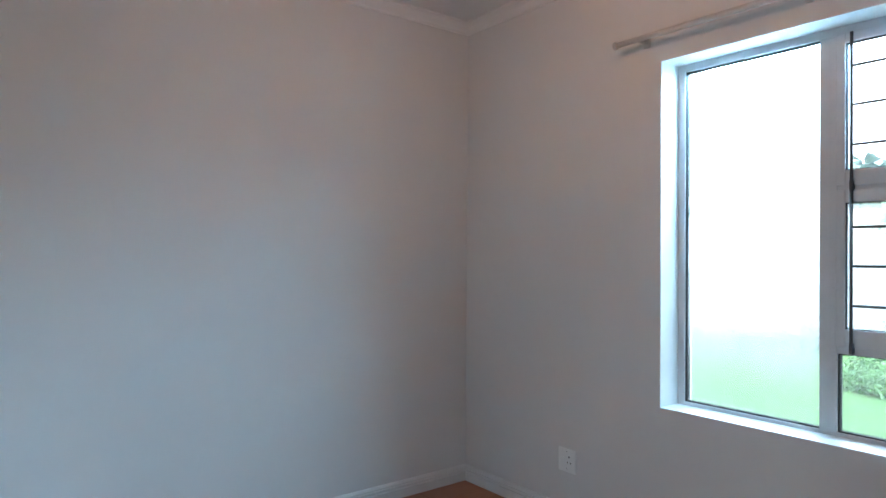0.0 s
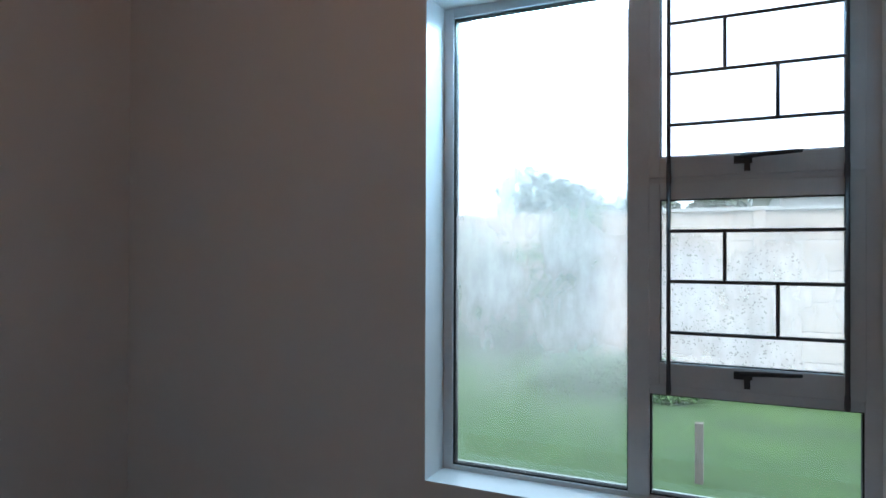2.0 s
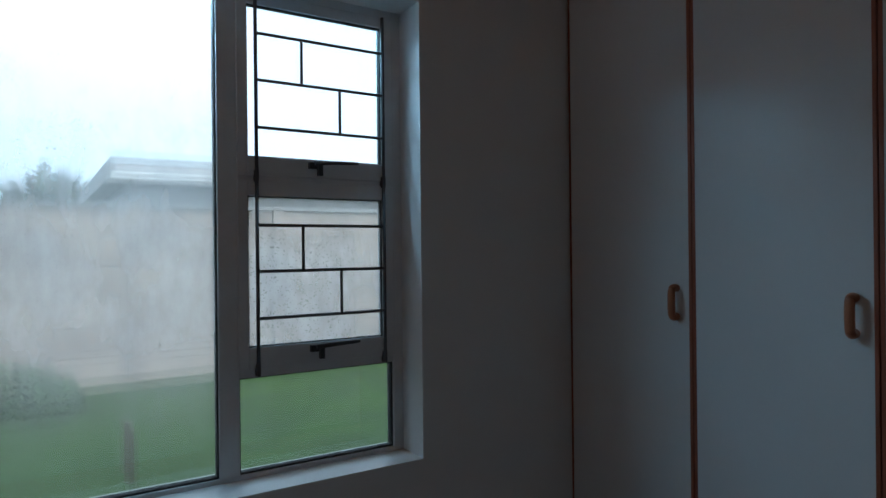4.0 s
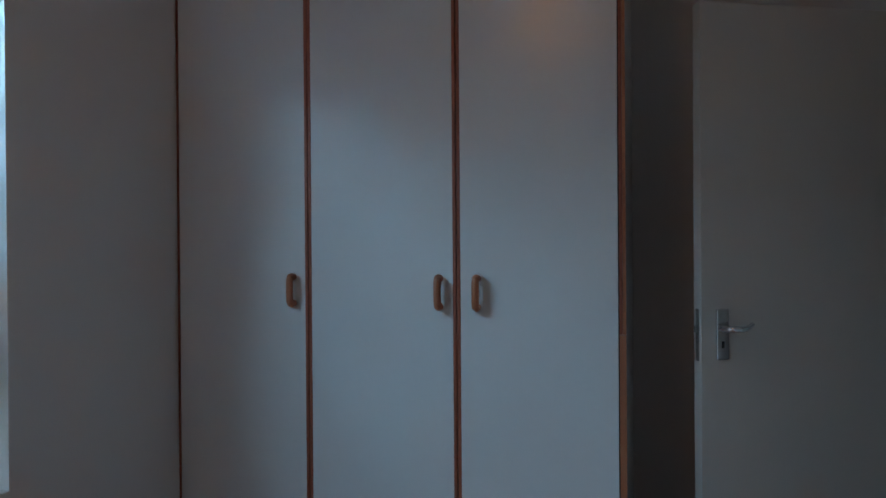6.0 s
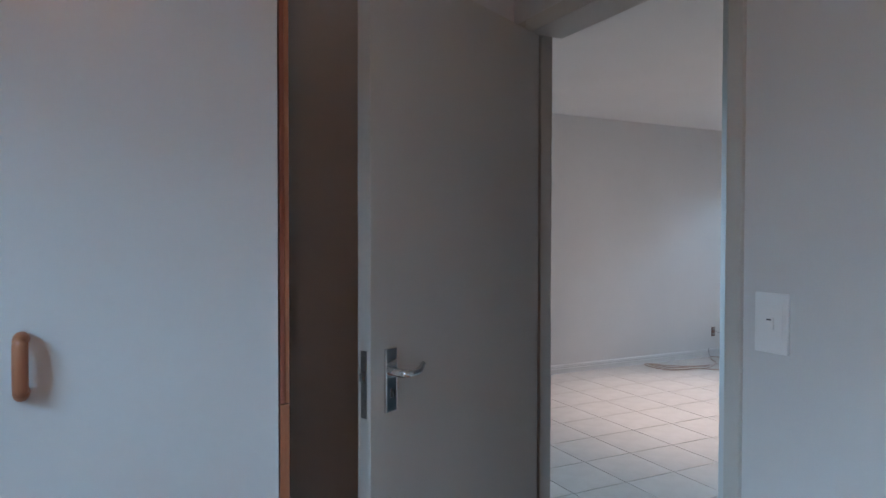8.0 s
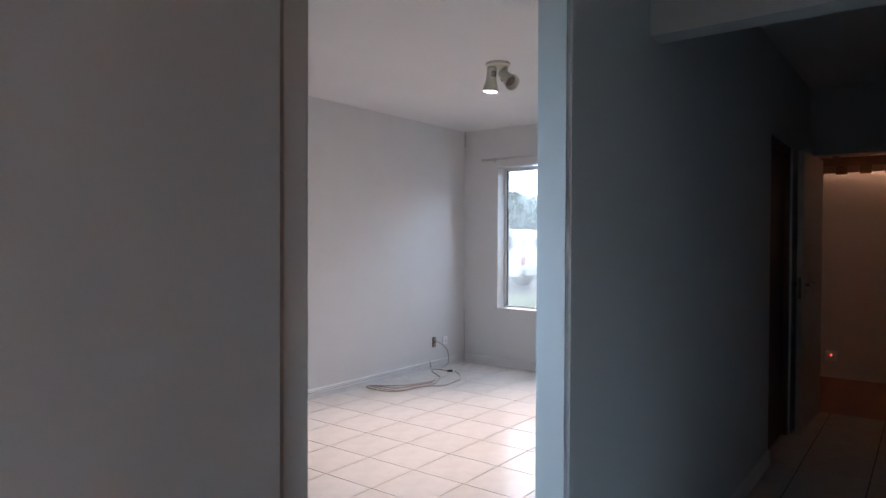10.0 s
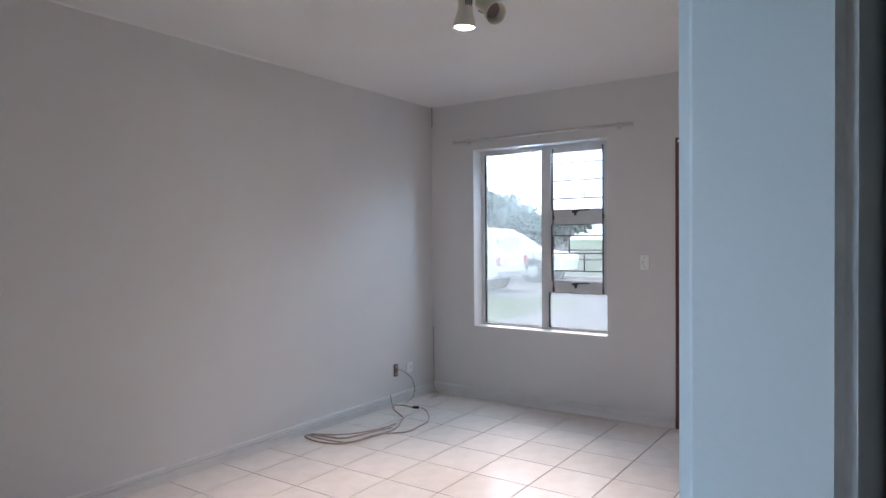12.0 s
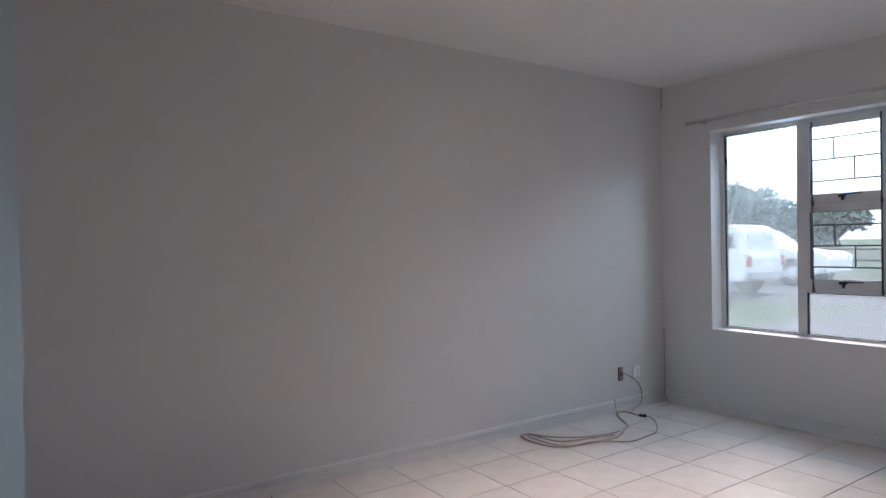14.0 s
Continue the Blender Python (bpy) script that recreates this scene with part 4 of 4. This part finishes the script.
for tip in ((0, .42, .7), (-.02, .33, .53)):
    stalk = part("flower_stalk", tubes((smooth_line([(0, 0, .3), (tip[0] * .4, tip[1] * .45, .36), (tip[0] * .9, tip[1] * .85, tip[2] - .2), (tip[0], tip[1], tip[2] - .06), tip], 5), .009, 6)), M["bark"], aloe)
    bm = bmesh.new()
    for k in range(70):
        a, h = k * 2.4, k / 70
        rr = .06 * (1 - h * .75)
        o = Vector(tip) + Vector((0, 0, h * .24 - .06))
        tube(bm, [o, o + Vector((math.cos(a) * rr, math.sin(a) * rr, -.03 * (1 - h)))], .008, 4, .005)
    part("flower_spike", bm, M["aloeflower"], stalk, "orange-red flower spike")

# distant trees
rng = random.Random(21)


def tree(x, y, h, seed):
    r = random.Random(seed)
    t = thing("tree", "distant green tree, haze put into its pale leaf colour", "tree", group="trees beyond the street")
    bm = bmesh.new()
    tube(bm, [(x, y, G), (x + .2, y, h * .3), (x, y + .2, h * .55)], .28, 8, .12)
    lobes = [((x + r.uniform(-2, 2) * h / 6, y + r.uniform(-2.4, 2.4) * h / 6, h * r.uniform(.35, .85)), (h * .22, h * .25, h * .17)) for _ in range(9)]
    limbs(bm, (x, y, h * .4), [c for c, _ in lobes], .1, r)
    part("trunk", bm, M["bark"], t)
    bm = bmesh.new()
    leaf_cloud(bm, 1700, lobes, .42, r)
    part("crown", bm, M["leaf_far"], t)


for i, (x, y, h) in enumerate(((48, 30, 5.2), (50, 36, 6), (47, 41, 5.5), (46, 46, 6), (50, 52, 6.5), (49, 33, 5.6), (50, 29.5, 4.6), (56, 20, 3.8), (60, 12, 3.8), (50, 26.5, 3.7), (49, 24, 3.1), (55, 16, 3.2))):
    tree(x, y, h, 30 + i)
# pole fence
fence = thing("pole_fence", "weathered wooden pole fence beyond the street", "fence")
for k in range(16):
    y = 2 + k * 2.4
    part("post", tubes(([(26, y, G + .1), (26, y, 1.15)], .06, 8)), M["fencewood"], fence)
for z in (.62, .98):
    part("rail", tubes(([(26, 1.4, z), (26, 39, z)], .045, 8)), M["fencewood"], fence)

# far house roofs
part("step", boxes((8.06, 8.26, 4.136, 5.008, -.03, -.004), bevel=.002), M["brick"], fd, "reddish brown door step")
fh = thing("far_house", "low house far beyond the trees", "house")
part("wall", boxes((60, 66, 10, 22, G, 2.6)), M["plaster"], fh)
bm = bmesh.new()
profile(bm, [(0, 2.6), (3.5, 4.4), (7, 2.6)], 13, Matrix.Translation((66.5, 9.5, 0)) @ TURN(90))
part("roof", bm, M["rooftimber"], fh)

# ---- pickups ----
def pickup(label, m, canopy):
    car = thing("pickup_truck", label, "pickup truck", m, "white pickups by the street")
    bm = bmesh.new()
    W2 = .85
    side = [(-2.35, .45), (-2.4, .95), (-2.3, 1.0), (-2.2, 1.62), (-1.9, 1.74), (-.75, 1.76), (-.62, 1.7), (.1, 1.68), (.35, 1.6), (1.0, 1.12), (1.35, 1.06), (2.3, .96), (2.42, .8), (2.42, .4), (2.0, .32), (-2.2, .36)]
    left = [bm.verts.new((x, -W2 + .12 * max(0, z - 1.0), z)) for x, z in side]
    right = [bm.verts.new((x, W2 - .12 * max(0, z - 1.0), z)) for x, z in side]
    k = len(side)
    for i in range(k):
        bm.faces.new((left[i], left[(i + 1) % k], right[(i + 1) % k], right[i]))
    bm.faces.new(left)
    bm.faces.new(right[::-1])
    bmesh.ops.bevel(bm, geom=bm.edges[:], offset=.035, segments=2, affect="EDGES")
    part("body", bm, M["carpaint"], car)
    for s in (-1, 1):
        y = s * (W2 - .058)
        q = lambda *pts: pts
        for pts in (((-2.1, 1.16), (-2.05, 1.52), (-1.0, 1.55), (-1.0, 1.16)), ((-.55, 1.1), (-.5, 1.52), (0, 1.55), (.02, 1.1)), ((.08, 1.1), (.06, 1.55), (.3, 1.52), (.85, 1.12))):
            bm = bmesh.new()
            vs = [bm.verts.new((x, s * (W2 - .12 * (z - 1.0) + .006), z)) for x, z in pts]
            bm.faces.new(vs)
            bmesh.ops.solidify(bm, geom=bm.faces[:], thickness=.008)
            part("side_window", bm, M["carglass"], car, "dark tinted window")
        part("tail_light", boxes((-2.43, -2.36, min(s * .84, s * .7), max(s * .84, s * .7), .72, .98), bevel=.01), M["redlens"], car, "red tail light")
        part("headlight", boxes((2.36, 2.44, min(s * .82, s * .55), max(s * .82, s * .55), .7, .86), bevel=.01), M["plastic"], car, "clear headlight")
        part("mirror", boxes((.72, .86, min(s * .88, s * 1.02), max(s * .88, s * 1.02), 1.08, 1.24), bevel=.02), M["carpaint"], car)
        for x in (-1.45, 1.52):
            wy = s * (W2 - .08)
            bm = bmesh.new()
            lathe(bm, [(.2, -.11), (.33, -.11), (.365, -.07), (.365, .07), (.33, .11), (.2, .11)], Matrix.Translation((x, wy, .365)) @ Matrix.Rotation(radians(90), 4, "X"), 24)
            wheel = part("wheel", bm, M["tyre"], car, "black tyre")
            bm = bmesh.new()
            lathe(bm, [(.21, 0), (.2, .02), (.07, .03), (.05, .05)], Matrix.Translation((x, wy + s * .09, .365)) @ Matrix.Rotation(radians(-90 * s), 4, "X"), 20)
            part("rim", bm, M["alu"], wheel, "silver rim")
            # dark bars laid on the rim paint the shade between spokes
            bm = bmesh.new()
            for j in range(5):
                a = j * 1.2566
                box(bm, -.018, .018, -.004, .004, .07, .19, Matrix.Translation((x, wy + s * .122, .365)) @ Matrix.Rotation(a, 4, "Y"))
            part("spoke_shade_bar", bm, M["tyre"], wheel)
            # dark disc on the closed body side paints the shaded arch
            bm = bmesh.new()
            lathe(bm, [(.43, -.02), (.43, .0), (.4, .012)], Matrix.Translation((x, s * (W2 - .008), .38)) @ Matrix.Rotation(radians(-90 * s), 4, "X"), 24)
            part("arch_shade_disc", bm, M["tyre"], car, "dark disc, wheel arch shade put into its colour")
    part("rear_window", boxes((-2.29, -2.26, -.6, .6, 1.12, 1.5), bevel=.01), canopy, car, "canopy rear window")
    part("bumper", boxes((-2.5, -2.36, -.8, .8, .42, .58), bevel=.03), M["greyplastic"], car, "grey rear bumper")
    part("number_plate", boxes((-2.412, -2.402, -.25, .25, .72, .83)), M["plastic"], car)


pickup("white pickup truck facing along the street", Matrix.Translation((23.43, 15.02, G + .035)) @ TURN(-90), M["carglass"])
# rear window in pale aluminium colour, haze put into it
pickup("white pickup truck with canopy seen from its tail", Matrix.Translation((18.96, 14.7, G + .035)) @ TURN(90), M["alu"])

# ---- back garden ----
nb = thing("garden_wall", "brownish grey precast panel garden wall with pale coping", "garden wall")
for j in range(8):
    y0 = .8 + j * 1.52
    part("post", boxes((-5.66, -5.53, y0 - .06, y0 + .06, -.1, 1.86), bevel=.01), M["concrete"], nb)
    for i in range(6):
        part("panel", boxes((-5.62, -5.565, y0 + .06, y0 + 1.46, .0 + i * .302, .296 + i * .302), bevel=.008), M["concrete"], nb)
part("coping", boxes((-5.66, -5.52, .74, 13, 1.815, 1.85), bevel=.006), M["plaster"], nb, "pale coping")
nh = thing("neighbour_house", "grey neighbouring house behind the garden wall", "house")
part("wall", boxes((-14, -8, 2.6, 18, -.2, 2.35)), M["plaster"], nh)
part("roof", boxes((-14.2, -7.7, 2.3, 18.3, 2.35, 2.62), bevel=.02), M["plaster"], nh)
part("gutter", boxes((-7.7, -7.6, 2.3, 18.3, 2.32, 2.42), bevel=.02), M["plastic"], nh, "white gutter")
pf = thing("precast_wall", "precast concrete panel boundary wall", "boundary wall")
for j in range(12):
    y0 = -16 + j * 1.52
    if y0 > 1.9:
        break
    part("post", boxes((-7.56, -7.44, y0 - .06, y0 + .06, -.1, 1.98), bevel=.01), M["concrete"], pf)
    for i in range(6):
        part("panel", boxes((-7.53, -7.48, y0 + .06, y0 + 1.46, .1 + i * .31, .4 + i * .31), bevel=.008), M["concrete"], pf)
wl = thing("washing_line_post", "pair of white washing line posts on the lawn", "washing line")
for y in (3.05 - 1.62, 3.16 - 1.62):
    part("post", tubes(([(-6.2, y, .05), (-6.2, y, 1.75)], .025, 8)), M["plastic"], wl)
part("peg", boxes((-2.66, -2.6, 1.9, 1.95, -.1, .3), bevel=.005), M["fencewood"], thing("garden_stake", "short wooden stake in the lawn", "stake"))
shrub("grass_mound", "low green mound of overgrown grass on the back lawn", (-5.0, 1.1, .05), [((-5.0, 1.15, .12), (.35, .55, .26)), ((-5.0, .6, .1), (.35, .5, .24)), ((-4.9, 1.5, .06), (.3, .3, .16))], 6000, .07, M["leaf_low"], .008, .2, 14)
shrub("garden_bush", "dark green bush against the boundary wall", (-6.6, -.6, .1), [((-6.6, -.5, .8), (.5, .8, .7)), ((-6.7, -1.6, 1.0), (.5, .9, .8)), ((-6.7, .3, 1.5), (.4, .6, .5))], 3500, .09, M["leaf_green"], .03, seed=15)
for i, (x, y, h) in enumerate(((-20, 1, 3.7), (-21, -4, 4.2), (-20, -9, 4.2), (-21, 4.5, 3.6), (-19, -1.5, 3.5))):
    tree(x, y, h, 60 + i)

# ---- floor tiles ----
floor_liv = structure("floor_living", boxes((2.6, 8.0, 2.56, LY, -.12, -.004), (2.49, 2.6, 2.84, 3.712, -.12, -.004)), M["grout"], "cream glossy ceramic floor tiles with dark grout", "floor")
PX, PY, GAP = .3675, .3685, .006
full = mesh_of("tile", boxes((-PX / 2 + GAP / 2, PX / 2 - GAP / 2, -PY / 2 + GAP / 2, PY / 2 - GAP / 2, -.006, 0), bevel=.0012), M["tile"])
for i in range(-13, 7):
    for j in range(-10, 4):
        x0, y0 = 7.145 + i * PX, 6.147 + j * PY
        lo_x, hi_x, lo_y, hi_y = max(x0, 2.6), min(x0 + PX, 8.0), max(y0, 2.56), min(y0 + PY, LY)
        if hi_x - lo_x < .03 or hi_y - lo_y < .03:
            continue
        if hi_x - lo_x > PX - .002 and hi_y - lo_y > PY - .002:
            t = new("tile", full)
            t.location = (x0 + PX / 2, y0 + PY / 2, 0)
            t.parent = floor_liv
        else:
            part("tile", boxes((lo_x + GAP / 2, hi_x - GAP / 2, lo_y + GAP / 2, hi_y - GAP / 2, -.006, 0)), M["tile"], floor_liv)
